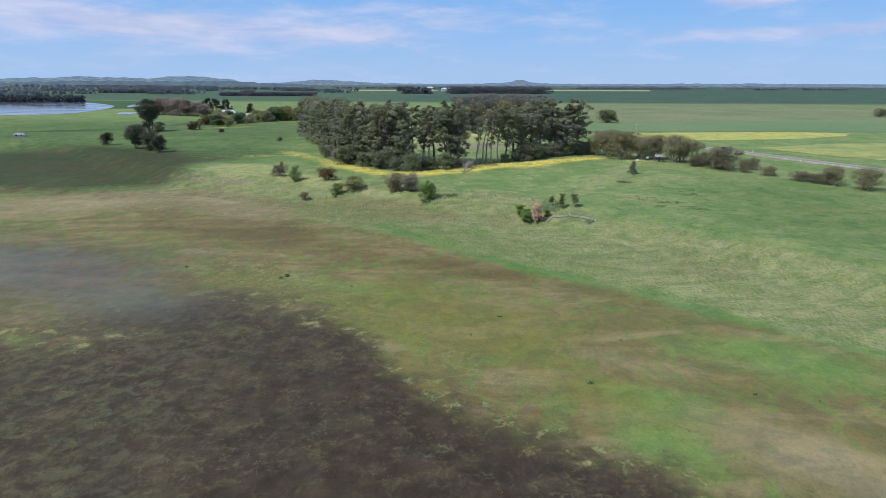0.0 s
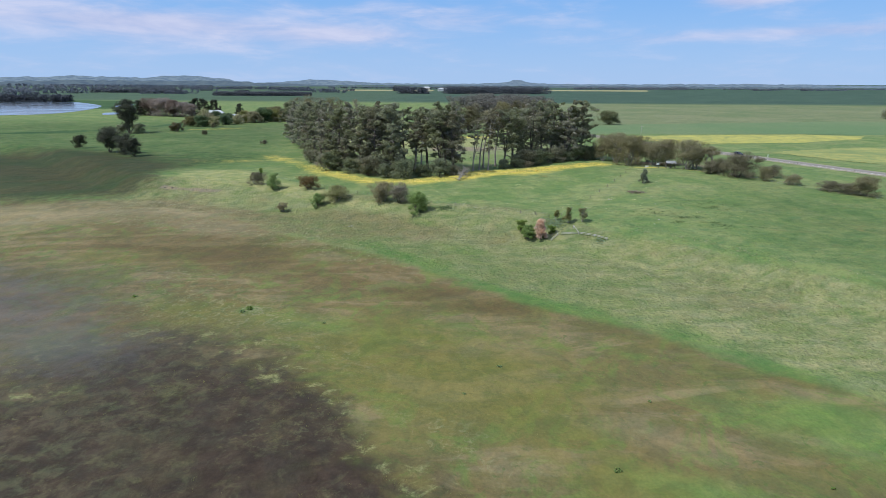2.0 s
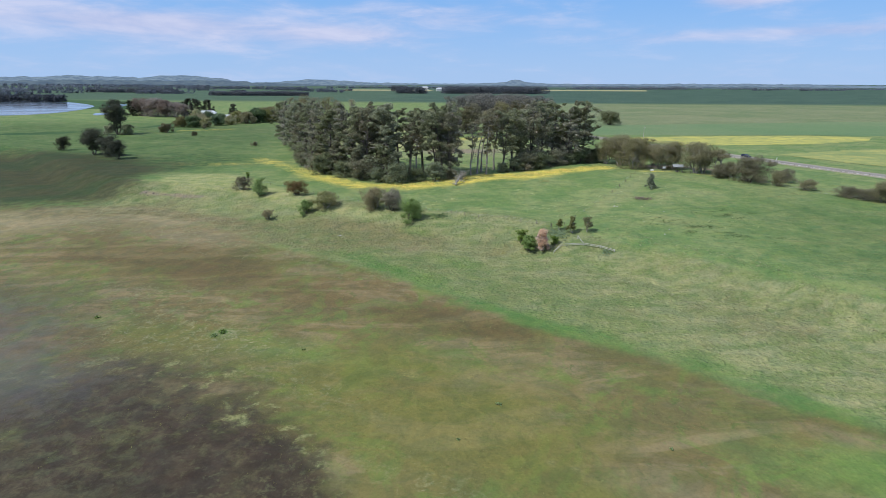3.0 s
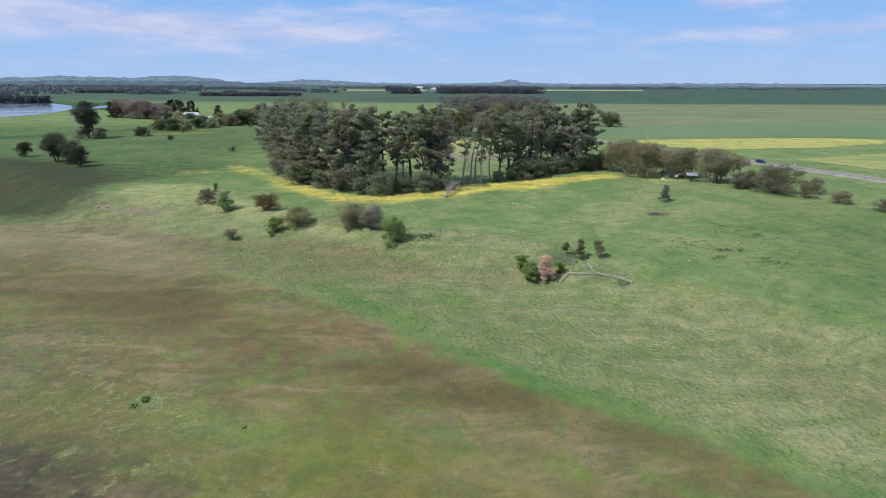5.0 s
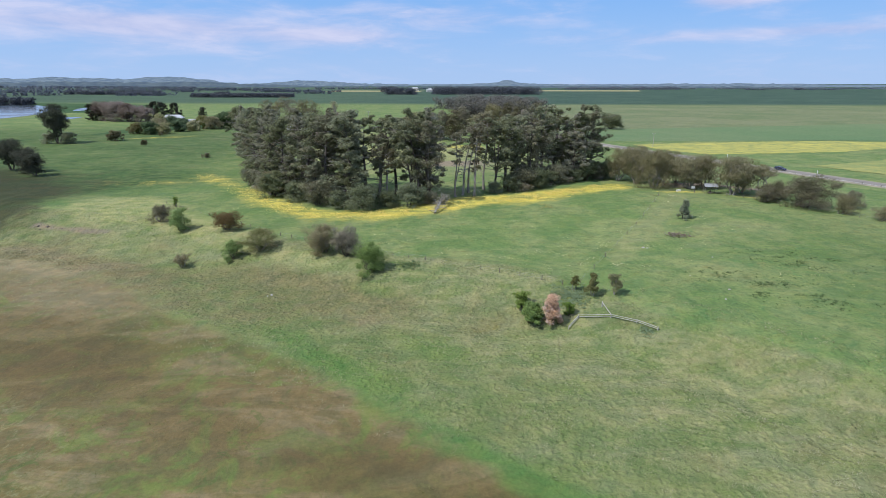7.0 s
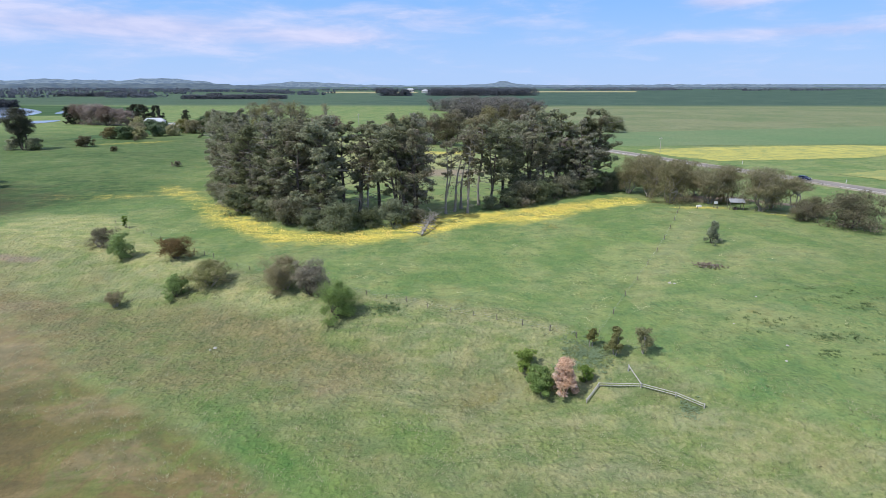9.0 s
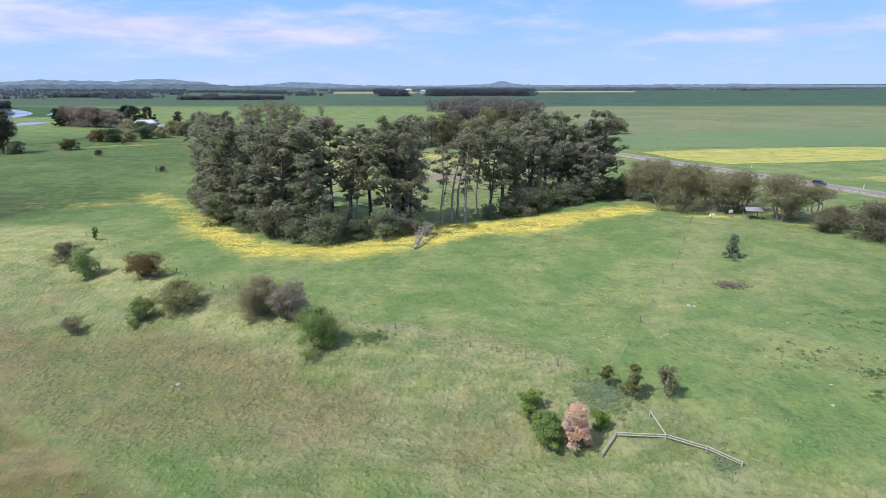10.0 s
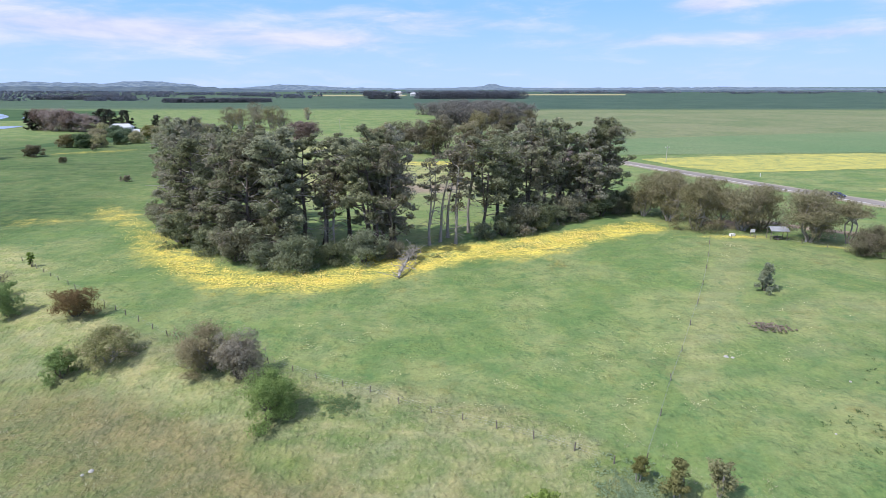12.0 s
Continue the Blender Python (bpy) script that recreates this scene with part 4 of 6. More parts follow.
def broad(name, seed, height, width, leaf_mat, bark=None, bare=0.25, clumps=46, per=60, leaf=0.22, stems=4, shell=0.45, flat=0.7, gap=0.0, squash=1.0, cone=0.0):
    """A bush or small tree: several stems forking outward, an uneven dome of leaf clumps."""
    rng = np.random.default_rng(seed)
    root = new(name)
    r0 = width / 2
    cz, rz = height * (bare + 1) / 2, height * (1 - bare) / 2
    cs, rs, limbs = [], [], []
    while len(cs) < clumps:
        d = unit(rng.normal(size=3))
        q = rng.random() ** 0.4
        lump = 0.8 + 0.35 * math.sin(3 * math.atan2(d[1], d[0]) + seed) * math.cos(2.3 * d[2] + seed)
        if bare < 0.1 and d[2] < 0:
            d[:2] /= max(0.45, math.hypot(d[0], d[1]))
        c = np.array([d[0] * r0 * q * lump, d[1] * r0 * q * lump * squash, cz + d[2] * rz * q * (0.9 + 0.2 * lump)])
        c[:2] *= 1 + cone * (0.45 - c[2] / height)
        if rng.random() < gap and q > 0.6:
            continue
        s = (0.16 + 0.14 * rng.random()) * min(width, height * 1.3)
        cs.append(c * np.array([1 - 0.14, 1 - 0.14, 1]) - np.array([0, 0, max(0.0, c[2] + s * flat - height)]))
        rs.append((s, s, s * flat))
    order = rng.permutation(len(cs))
    for k in range(stems):
        a = 6.283 * k / stems + rng.random()
        foot = np.array([math.cos(a), math.sin(a), 0]) * r0 * 0.07
        foot[2] = -0.25
        fork = np.array([math.cos(a) * r0 * 0.3, math.sin(a) * r0 * 0.3, height * (0.22 + bare * 0.5)])
        w = 0.022 * height + 0.02
        limbs.append(tube(bend(foot, fork, 0, rng, 4, 0.04 * r0), np.linspace(w, w * 0.6, 4), 6))
        for j in range(4):
            limbs.append(tube(bend(fork, cs[order[(k * 4 + j) % len(cs)]], 0.05 * height, rng, 4, 0.05 * r0), np.linspace(w * 0.55, w * 0.12, 4), 4))
    part_np("stemwork", limbs, bark or M_BARK_PALE, root, smooth=True)
    part_np("crown", [leaves(*tufted(cs, rs, rng, 3, 0.62), int(per * 0.85), leaf * 0.72, rng, 0.45, 0.55, max(shell, 0.4))], leaf_mat, root)
    return root


def at_ground(root, x, y, turn=0.0, size=1.0, tall=None, sink=0.05):
    root.matrix_basis = pose(x, y, gz(x, y) - sink, 0, 0, turn) @ Matrix.Diagonal((size, size, tall or size, 1))
    return root


def copy_at(root, x, y, turn=0.0, size=1.0, tall=None, sink=0.05):
    m = pose(x, y, gz(x, y) - sink, 0, 0, turn)
    s = root.scale
    return copy_thing(root, m @ Matrix.Diagonal((size / s[0], size / s[1], (tall or size) / s[2], 1)))


class Kind:
    """Trees of one look: a few built forms, then copies at other places."""

    def __init__(self, makers, height, label, category, group):
        self.makers, self.height, self.tags, self.forms, self.count = makers, height, (label, category, group), {}, 0

    def put(self, x, y, h, form=None, wide=1.0, label=""):
        k = (self.count if form is None else form) % len(self.makers)
        self.count += 1
        turn = (self.count * 137.5) % 360
        s = h / self.height
        if k in self.forms:
            ob = copy_at(self.forms[k], x, y, turn, s * wide, s)
        else:
            ob = self.forms[k] = at_ground(self.makers[k](), x, y, turn, s * wide, s)
        return tagged(ob, label or self.tags[0], self.tags[1], self.tags[2])


# the pine grove
FULL = Kind([lambda: pine(11, 25, 0.05, 5.8, M_PINE, 1.15, 8), lambda: pine(12, 25, 0.07, 5.4, M_PINE_B, 1.1, 14), lambda: pine(13, 25, 0.1, 6.2, M_PINE, 1.15, 10)],
            25, "tall dark pine with dense foliage down to low limbs", "pine tree", "pines of the grove")
OPEN = Kind([lambda: pine(21, 26, 0.3, 5.2, M_PINE, 1.15, 14, 1.6, None, 0.78, 0.2), lambda: pine(22, 26, 0.44, 4.6, M_PINE, 1.15, 12, 2.4), lambda: pine(23, 26, 0.2, 5.4, M_PINE_B, 1.05, 16, 1.4, None, 0.78, 0.24), lambda: pine(24, 26, 0.36, 5.8, M_PINE, 1.1, 12, 2.0, None, 0.7, 0.3)],
            26, "tall pine with bare lower trunk and high crown", "pine tree", "pines of the grove")
POLE = Kind([lambda: pine(31, 24, 0.5, 3.4, M_GUM_DARK, 0.6, 14, 2.6, M_BARK_PALE, 0.6, 0.16), lambda: pine(32, 24, 0.66, 2.8, M_GUM_DARK, 0.55, 16, 3.4, M_BARK_PALE), lambda: pine(33, 24, 0.35, 2.6, M_GUM_DARK, 0.5, 18, 1.6, M_BARK_PALE, 0.6, 0.1)],
            24, "slender pale-trunked tree with sparse top foliage", "tree", "thin trees of the grove")
for x, y, h in ((-16.5, 249, 25), (-25, 254, 25.5), (-33, 260, 24.5), (-41, 267, 23.5), (-48, 277, 24), (-30, 268, 23.5), (-21, 261, 26), (-38, 278, 24), (-54, 289, 24), (-45, 292, 24), (-60, 304, 23)):
    FULL.put(x, y, h + 1.5, None, 1.22)
for x, y, h in ((-66, 320, 24), (-72, 335, 24), (-79, 351, 23), (-85, 368, 23), (-90, 388, 22), (-58, 316, 25), (-66, 342, 24), (-30, 283, 25)):
    FULL.put(x, y, h, None, 1.2)
for x, y, h in ((1, 254, 25.5), (3.5, 250, 25), (7, 257, 26), (4, 263, 27), (-23, 271, 27), (2, 259, 26.5), (6, 252.5, 25)):
    OPEN.put(x, y, h, None, 1.08)
for x, y, h in ((15, 257, 21), (19.5, 263, 24.5), (21, 257, 22.5), (25, 267, 25), (17.5, 259.5, 24), (-9, 256, 21), (-6, 251, 17)):
    POLE.put(x, y, h)
for x, y, h in ((28, 264, 23.5), (32, 269, 24), (37, 272, 23.5), (42, 276, 25), (47, 279, 26), (52, 283, 26), (56, 283, 24.5), (61.5, 286, 24.5), (66, 289, 25.5), (38, 284, 24), (54, 294, 25), (58, 278, 22)):
    OPEN.put(x, y, h, None, 1.15)
for x, y, h in ((46, 278, 18), (58, 284, 17), (36, 269, 13), (52, 281, 13), (65, 287, 15)):
    FULL.put(x, y, h, None, 1.15)
for x, y, h in ((-28, 252.5, 13), (-38, 260.5, 14), (-19, 247.5, 13), (-47, 270, 13)):
    FULL.put(x, y, h, None, 1.2)

for x, y, h in ((-14, 257, 26), (-18, 266, 26.5), (-9.5, 259, 25.5), (-4, 263, 25.5)):
    OPEN.put(x, y, h, 1, 1.35)

# scrub under the grove
SCRUB = Kind([lambda: broad("scrub_bush", 41, 7, 10, M_SCRUB, M_BARK, 0.02, 50, 90, 0.28), lambda: broad("scrub_bush", 42, 7, 10, M_SCRUB, M_BARK, 0.02, 44, 90, 0.28, 4, 0.45, 0.5, 0.3),
              lambda: broad("scrub_bush", 43, 7, 9, M_PINE_B, M_BARK, 0.03, 44, 72, 0.28)],
             7, "dense dark evergreen scrub under the pines", "bush", "scrub of the grove")
for x, y, h in ((-13, 243, 7.5), (-20, 244.5, 5.5), (-27, 249, 8), (-35, 256, 6.5), (-43, 263, 8), (-50, 272, 6), (-6, 245, 5), (1, 246, 7), (7, 248, 4)):
    SCRUB.put(x, y, h)
for x, y, h in ((28, 261, 4), (33, 262.5, 5.5), (37.5, 264, 7.5), (43, 267.5, 7), (48, 272, 5), (52, 274, 7), (57, 277, 5), (62, 279, 7), (67, 282, 5), (71, 285, 6.5), (11, 247, 3), (-57, 283, 6)):
    SCRUB.put(x, y, h)
DRY = tagged(at_ground(broad("dry_bush", 44, 8, 7, M_GREYTWIG, M_BARK_PALE, 0.1, 34, 60, 0.26, 5, 0.3), -46, 265.5, 20), "half-dead grey bush with bare branches at the grove's edge", "bush")

# trees around the clearing behind the grove
BACK = Kind([lambda: broad("back_tree", 51, 18, 13, M_GUM_DARK, M_BARK_PALE, 0.04, 54, 60, 0.45, 4), lambda: broad("back_tree", 52, 18, 12, M_GUM_DARK, M_BARK, 0.03, 54, 60, 0.45, 4),
             lambda: broad("back_tree", 53, 18, 12, M_GUM, M_BARK_PALE, 0.08, 52, 60, 0.45, 4)],
            18, "tall rounded tree at the back of the clearing", "tree", "trees round the clearing")
for x, y, h in ((-96, 425, 15), (-70, 432, 16), (-12, 432, 15), (6, 452, 18), (22, 436, 18.5), (38, 428, 18.5), (54, 420, 18), (70, 400, 18), (-4, 441, 17), (14, 444, 19)):
    BACK.put(x, y, h, None, 1.25)
for x, y, h in ((30, 470, 19.5), (50, 480, 20), (70, 500, 20), (90, 530, 20), (60, 560, 19), (80, 640, 18), (100, 700, 17)):
    BACK.put(x, y, h)
BARE = Kind([lambda: broad("bare_tree", 61, 16, 20, M_PURPLE, M_BARK_PALE, 0.08, 60, 90, 0.5, 6, 0.2), lambda: broad("bare_tree", 62, 16, 15, M_PURPLE, M_BARK_PALE, 0.12, 50, 90, 0.5, 5, 0.2)],
            16, "leafless purple-brown twiggy tree", "tree", "bare trees")
BARE.put(-57, 492, 15, 0, 1.2)
BARE.put(66, 330, 14, 1)

# row of gums and wattles along the track
GUM = Kind([lambda: broad("gum_tree", 71, 12, 12, M_GUM, M_BARK_PALE, 0.12, 52, 96, 0.25, 4), lambda: broad("gum_tree", 72, 12, 13, M_GUM, M_DEADWOOD, 0.16, 50, 92, 0.25, 5, 0.45, 0.6),
            lambda: broad("gum_tree", 73, 12, 12, M_GUM, M_BARK_PALE, 0.06, 52, 96, 0.25, 4)],
           12, "olive-grey rounded gum tree with pale forked stems", "tree", "trees along the track")
for x, y, h, w in ((74, 279, 12, 0.9), (78, 272, 13, 0.95), (80, 261, 12.5, 1.0), (86, 270, 12, 1.0), (90.5, 259.5, 11, 1.2), (97, 262, 11, 1.1), (99, 247.5, 12, 1.15), (104, 252, 10.5, 1.1), (82, 284, 12, 1.0), (92, 272, 9, 1.1)):
    GUM.put(x, y, h, None, w)
tagged(at_ground(broad("gum_tree", 74, 9.2, 9.5, M_GUM, M_DEADWOOD, 0.55, 26, 60, 0.26, 3, 0.4, 0.45), 107, 246, 30), "small open gum with a flat crown on bare stems", "tree", "trees along the track")
WATTLE = Kind([lambda: broad("wattle_bush", 81, 8, 12, M_GUM_DARK, M_BARK, 0.02, 54, 120, 0.21, 5), lambda: broad("wattle_bush", 82, 8, 11, M_GUM, M_BARK, 0.04, 50, 110, 0.21, 5)],
              8, "dense rounded grey-green bush on the pasture's edge", "bush", "bushes along the track")
for x, y, h, w, k in ((108.5, 240, 5.6, 1.0, 0), (110, 229.5, 9, 1.12, 0), (103.5, 236.5, 4.8, 1.1, 0), (116, 222, 5.2, 0.8, 1), (123, 230, 4.8, 1.0, 0), (121.5, 215, 3.6, 1.3, 1), (127.5, 205, 3.4, 1.6, 0), (134, 198, 6.5, 1.1, 1),
                      (140, 189, 7.4, 1.0, 1), (131, 201, 3.4, 1.6, 0), (149, 178, 6, 1.1, 1), (158, 166, 5, 1.2, 0)):
    WATTLE.put(x, y, h, k, w)

# single bushes on the bank
tagged(at_ground(broad("grey_bush", 91, 4.4, 7.5, M_GUM_DARK, M_BARK_PALE, 0.02, 34, 90, 0.17, 6, 0.35), -66, 229.5), "low grey twiggy bush on the bank", "bush")
tagged(at_ground(broad("green_bush", 92, 6.2, 6.2, M_GREEN, M_BARK, 0.02, 34, 90, 0.2, 4), -57.5, 222), "fresh green bush on the bank", "bush")
tagged(at_ground(broad("brown_bush", 93, 4.8, 7.8, M_BROWN, M_BARK, 0.02, 40, 100, 0.18, 5), -44.3, 219), "dense russet-brown bush on the bank", "bush")
tagged(at_ground(broad("olive_bush", 94, 4.6, 11.0, M_TAN, M_BARK_PALE, 0.02, 54, 110, 0.18, 6, 0.45, 0.7, 0.0, 0.7), -32, 204.5, 25), "olive bush with tan seed heads on the bank", "bush")
tagged(at_ground(broad("green_bush", 95, 4.2, 5.5, M_GREEN, M_BARK, 0.02, 26, 80, 0.2, 4), -37.8, 203), "fresh green bush leaning on an olive one", "bush")
tagged(at_ground(broad("dead_bush", 96, 3.2, 4.6, M_GREYTWIG, M_BARK_PALE, 0.02, 22, 70, 0.15, 6, 0.3), -49.5, 202.5), "small dead grey bush below the bank", "bush")
tagged(at_ground(broad("grey_bush", 97, 6.2, 8.4, M_GREYTWIG, M_BARK_PALE, 0.03, 46, 120, 0.17, 7, 0.3), -16.6, 200), "large grey-brown twiggy bush on the bank", "bush")
tagged(at_ground(broad("grey_bush", 197, 6.6, 6.4, foliage("grey_leaves", (0.175, 0.155, 0.105), (0.31, 0.275, 0.19), (0.19, 0.19, 0.11), 0.0, 0.4), M_BARK, 0.03, 44, 120, 0.17, 6, 0.45), -11.2, 196.9), "dense dark grey bush between a twiggy and a green one", "bush")
tagged(at_ground(broad("green_bush", 98, 6.2, 6.4, M_GREEN, M_BARK, 0.02, 46, 150, 0.16, 5), -5.6, 188.8), "full fresh green bush beside a grey one", "bush")
tagged(at_ground(broad("upright_shrub", 99, 3.4, 1.7, M_GREEN, M_BARK, 0.1, 14, 50, 0.17, 3), -69.5, 248), "slim green upright shrub by the fence", "bush")
# cluster by the timber rail
tagged(at_ground(broad("green_bush", 101, 4.0, 4.2, M_GREEN, M_BARK, 0.02, 26, 110, 0.18, 4), 24.9, 168), "dark green bush with grey twigs by a timber rail", "bush")
tagged(at_ground(broad("lime_bush", 102, 3.2, 3.2, M_LIME, M_BARK, 0.02, 20, 110, 0.17, 4), 23.6, 172.4), "yellow-green bush behind a dark green one", "bush")
tagged(at_ground(broad("rust_bush", 103, 5.6, 3.4, M_RUST, M_BARK, 0.02, 40, 120, 0.16, 3, 0.45, 0.8, 0.0, 1.0, 1.3), 27.8, 166.6), "dying rust-orange conifer bush", "bush")
tagged(at_ground(broad("green_bush", 104, 2.6, 2.2, M_GREEN, M_BARK, 0.02, 14, 80, 0.16, 3), 31, 168.2), "small green bush beside a rust one", "bush")
M_SAP = foliage("sapling_leaves", (0.15, 0.155, 0.055), (0.3, 0.29, 0.12), (0.27, 0.205, 0.12), -0.06, 0.45)
SAP = Kind([lambda: broad("sapling", 111, 4, 2.7, M_SAP, M_BARK_PALE, 0.3, 18, 50, 0.17, 2), lambda: broad("sapling", 112, 4, 2.6, M_SAP, M_BARK_PALE, 0.15, 22, 50, 0.17, 2), lambda: broad("sapling", 113, 4, 3.0, M_SAP, M_BARK_PALE, 0.15, 22, 50, 0.17, 2)],
           4, "young planted tree with brownish leaves", "tree", "saplings by the fence corner")
SAP.put(33.3, 174.5, 3.0, 0)
SAP.put(36, 172, 4.4, 1)
SAP.put(39.7, 171.4, 4.0, 2)
tagged(at_ground(broad("young_tree", 114, 5.0, 3.6, M_SCRUB, M_BARK, 0.06, 24, 80, 0.2, 3, 0.45, 0.9, 0.3, 1.0, 0.7), 72, 219), "young olive-green tree alone in the pasture", "tree")
tagged(at_ground(broad("bare_shrub", 115, 0.7, 8.5, M_MAUVE, M_BARK_PALE, 0.0, 90, 26, 0.12, 9, 0.2, 0.4, 0.0, 0.6), 65, 205, -20), "low leafless purple-brown shrub in the pasture", "bush")

# clumps of rushes standing in the marsh
CLUMP = Kind([lambda: broad("rush_clump", 116, 0.6, 1.3, M_GREEN, M_BARK, 0.0, 14, 30, 0.1, 3, 0.3), lambda: broad("rush_clump", 117, 0.5, 1.6, M_GREEN, M_BARK, 0.0, 16, 30, 0.1, 3, 0.3)],
             0.6, "fresh green clump of rushes in the marsh", "rushes", "rush clumps in the marsh")
for x, y, h in ((10.8, 102, 0.4), (-36, 126, 0.6), (-37, 124.5, 0.55), (22, 77, 0.4), (-62, 133, 0.5), (5, 94, 0.25), (31, 92, 0.3), (-20, 119, 0.3), (45, 74, 0.3)):
    CLUMP.put(x, y, h, None, 1.2)

# trees of the river flat and the farm
tagged(at_ground(broad("pine_tree", 121, 23, 15.5, M_DARKLEAF, M_BARK, 0.1, 80, 110, 0.42, 3, 0.45, 0.6, 0.0, 1.0, -0.75), -213, 426), "lone tall dark conifer on the flat", "pine tree")
for x, y, h, sd in ((-206, 424, 7, 122), (-220, 428, 6, 123)):
    tagged(at_ground(broad("scrub_bush", sd, h, 9, M_PINE, M_BARK, 0.02, 36, 60, 0.36), x, y), "dark scrub at the foot of a tall conifer", "bush")
DARK = Kind([lambda: broad("wattle_tree", 124, 12, 12, M_DARKLEAF, M_BARK, 0.12, 46, 80, 0.36, 3), lambda: broad("wattle_tree", 125, 12, 12, M_DARKLEAF, M_BARK, 0.1, 46, 80, 0.36, 3)],
            12, "dark rounded wattle tree on the flat", "tree", "dark trees on the flat")
DARK.put(-172, 326, 13.2)
DARK.put(-160, 318, 10.5, None, 1.1)
DARK.put(-151, 309, 9, None, 1.1)
DARK.put(-199, 344, 7.6, None, 1.05)
tagged(at_ground(broad("low_bush", 126, 6, 12.5, M_GUM_DARK, M_BARK, 0.02, 44, 70, 0.34, 4), -186, 437), "low dark rounded bush on the flat", "bush")
for x, y, h, sd in ((-155, 409, 3, 127), (-99, 352, 2.6, 128), (-172, 470, 3.4, 129)):
    tagged(at_ground(broad("low_bush", sd, h, h * 1.6, M_GUM_DARK, M_BARK, 0.02, 18, 50, 0.24, 3), x, y), "small dark bush in the pasture", "bush")
ROUND = tagged(at_ground(broad("round_cypress", 131, 12, 19, M_PINE, M_BARK, 0.03, 70, 90, 0.45, 3), 147, 530), "wide round dark cypress alone in a pale pasture", "tree")
tagged(copy_at(ROUND, 474, 640, 60, 0.85), "round dark cypress far out in the pasture", "tree")
FARM = Kind([lambda: broad("bare_tree", 132, 18, 22, M_PURPLE, M_BARK_PALE, 0.06, 56, 70, 0.6, 5, 0.25), lambda: broad("bare_tree", 133, 18, 19, M_PURPLE, M_BARK, 0.1, 50, 70, 0.6, 5, 0.25)],
            18, "leafless purple-brown tree sheltering the farm", "tree", "bare trees of the farm")
for x, y, h in ((-303, 638, 18), (-291, 630, 17), (-279, 624, 18.5), (-267, 616, 17), (-257, 616, 15), (-248, 612, 13)):
    FARM.put(x, y, h)
CONIFER = Kind([lambda: pine(134, 20, 0.06, 6.0, M_DARKLEAF, 2.4, 2, 1.0, None, 1.0)], 20, "dark conifer by the farmhouse", "pine tree", "conifers of the farm")
for x, y, h in ((-309, 634, 15), (-256, 640, 17), (-243, 630, 17), (-234, 640, 16), (-210, 640, 12)):
    CONIFER.put(x, y, h, None, 1.3)
GARDEN = Kind([lambda: broad("garden_bush", 135, 8, 13, M_GUM, M_BARK, 0.03, 40, 60, 0.45, 4), lambda: broad("garden_bush", 136, 8, 12, M_SEDGE, M_BARK, 0.03, 40, 60, 0.45, 4), lambda: broad("garden_bush", 137, 8, 12, M_TAN, M_BARK, 0.03, 40, 60, 0.45, 4)],
              8, "garden bush in front of the farmhouse", "bush", "bushes of the farm")
for x, y, h in ((-196, 486, 8), (-186, 484, 9), (-178, 486, 8), (-188, 500, 8), (-176, 506, 9), (-168, 512, 8), (-196, 520, 9), (-182, 528, 9), (-170, 534, 10), (-160, 530, 10)):
    GARDEN.put(x, y, h)
for x, y, h in ((-154, 540, 12), (-146, 548, 11), (-138, 552, 10), (-205, 560, 9), (-216, 566, 10), (-150, 562, 13), (-165, 575, 12), (-125, 560, 8)):
    GARDEN.put(x, y, h)
SNAG = Kind([lambda: broad("gum_tree", 138, 19, 22, M_GUM_DARK, M_DEADWOOD, 0.06, 50, 40, 0.5, 6, 0.3, 0.6, 0.2), lambda: broad("gum_tree", 139, 19, 18, M_GREYTWIG, M_DEADWOOD, 0.05, 44, 26, 0.5, 8, 0.2, 0.6, 0.2)],
            19, "old gum with grey dead limbs", "tree", "old gums behind the grove")
for x, y, h in ((-150, 650, 19), (-138, 636, 18), (-128, 652, 19), (-114, 648, 20), (-104, 640, 17), (-108, 790, 14), (-185, 860, 18)):
    SNAG.put(x, y, h, None, 1.0)


def wood(name, label, a, b, depth, height, count, mat, leaf=2.4, seed=1, gaps=0.0, per=15):
    """A far wood: one mass of many clumps on stems, along a line."""
    rng = np.random.default_rng(seed)
    t = rng.random(count)
    off = (rng.random(count) - 0.5) * depth
    dx, dy = b[0] - a[0], b[1] - a[1]
    ln = math.hypot(dx, dy)
    x, y = a[0] + dx * t - dy / ln * off, a[1] + dy * t + dx / ln * off
    ok = lattice(x / 130, y / 130, seed + 5) > gaps
    x, y = x[ok], y[ok]
    count = len(x)
    h = height * (0.72 + 0.4 * rng.random(count)) * (0.85 + 0.3 * lattice(x / 45, y / 45, seed))
    z = ground(x, y)
    cs, rs = [], []
    for k in (0.12, 0.36, 0.6, 0.82):
        cs.append(np.stack([x + rng.normal(size=count) * 0.18 * h, y + rng.normal(size=count) * 0.18 * h, z + h * k], -1))
        rs.append(np.stack([h * 0.48 * (1.15 - 0.5 * k), h * 0.48 * (1.15 - 0.5 * k), h * 0.22], -1))
    pieces = [leaves(np.concatenate(cs), np.concatenate(rs), int(per * 1.6), leaf * 0.62, rng, 0.5, 0.8, 0.5, 0.3)]
    v, f = join(pieces)
    return tagged(new(name, mesh_from(name, v, f, mat)), label, "wood", kind="stuff")


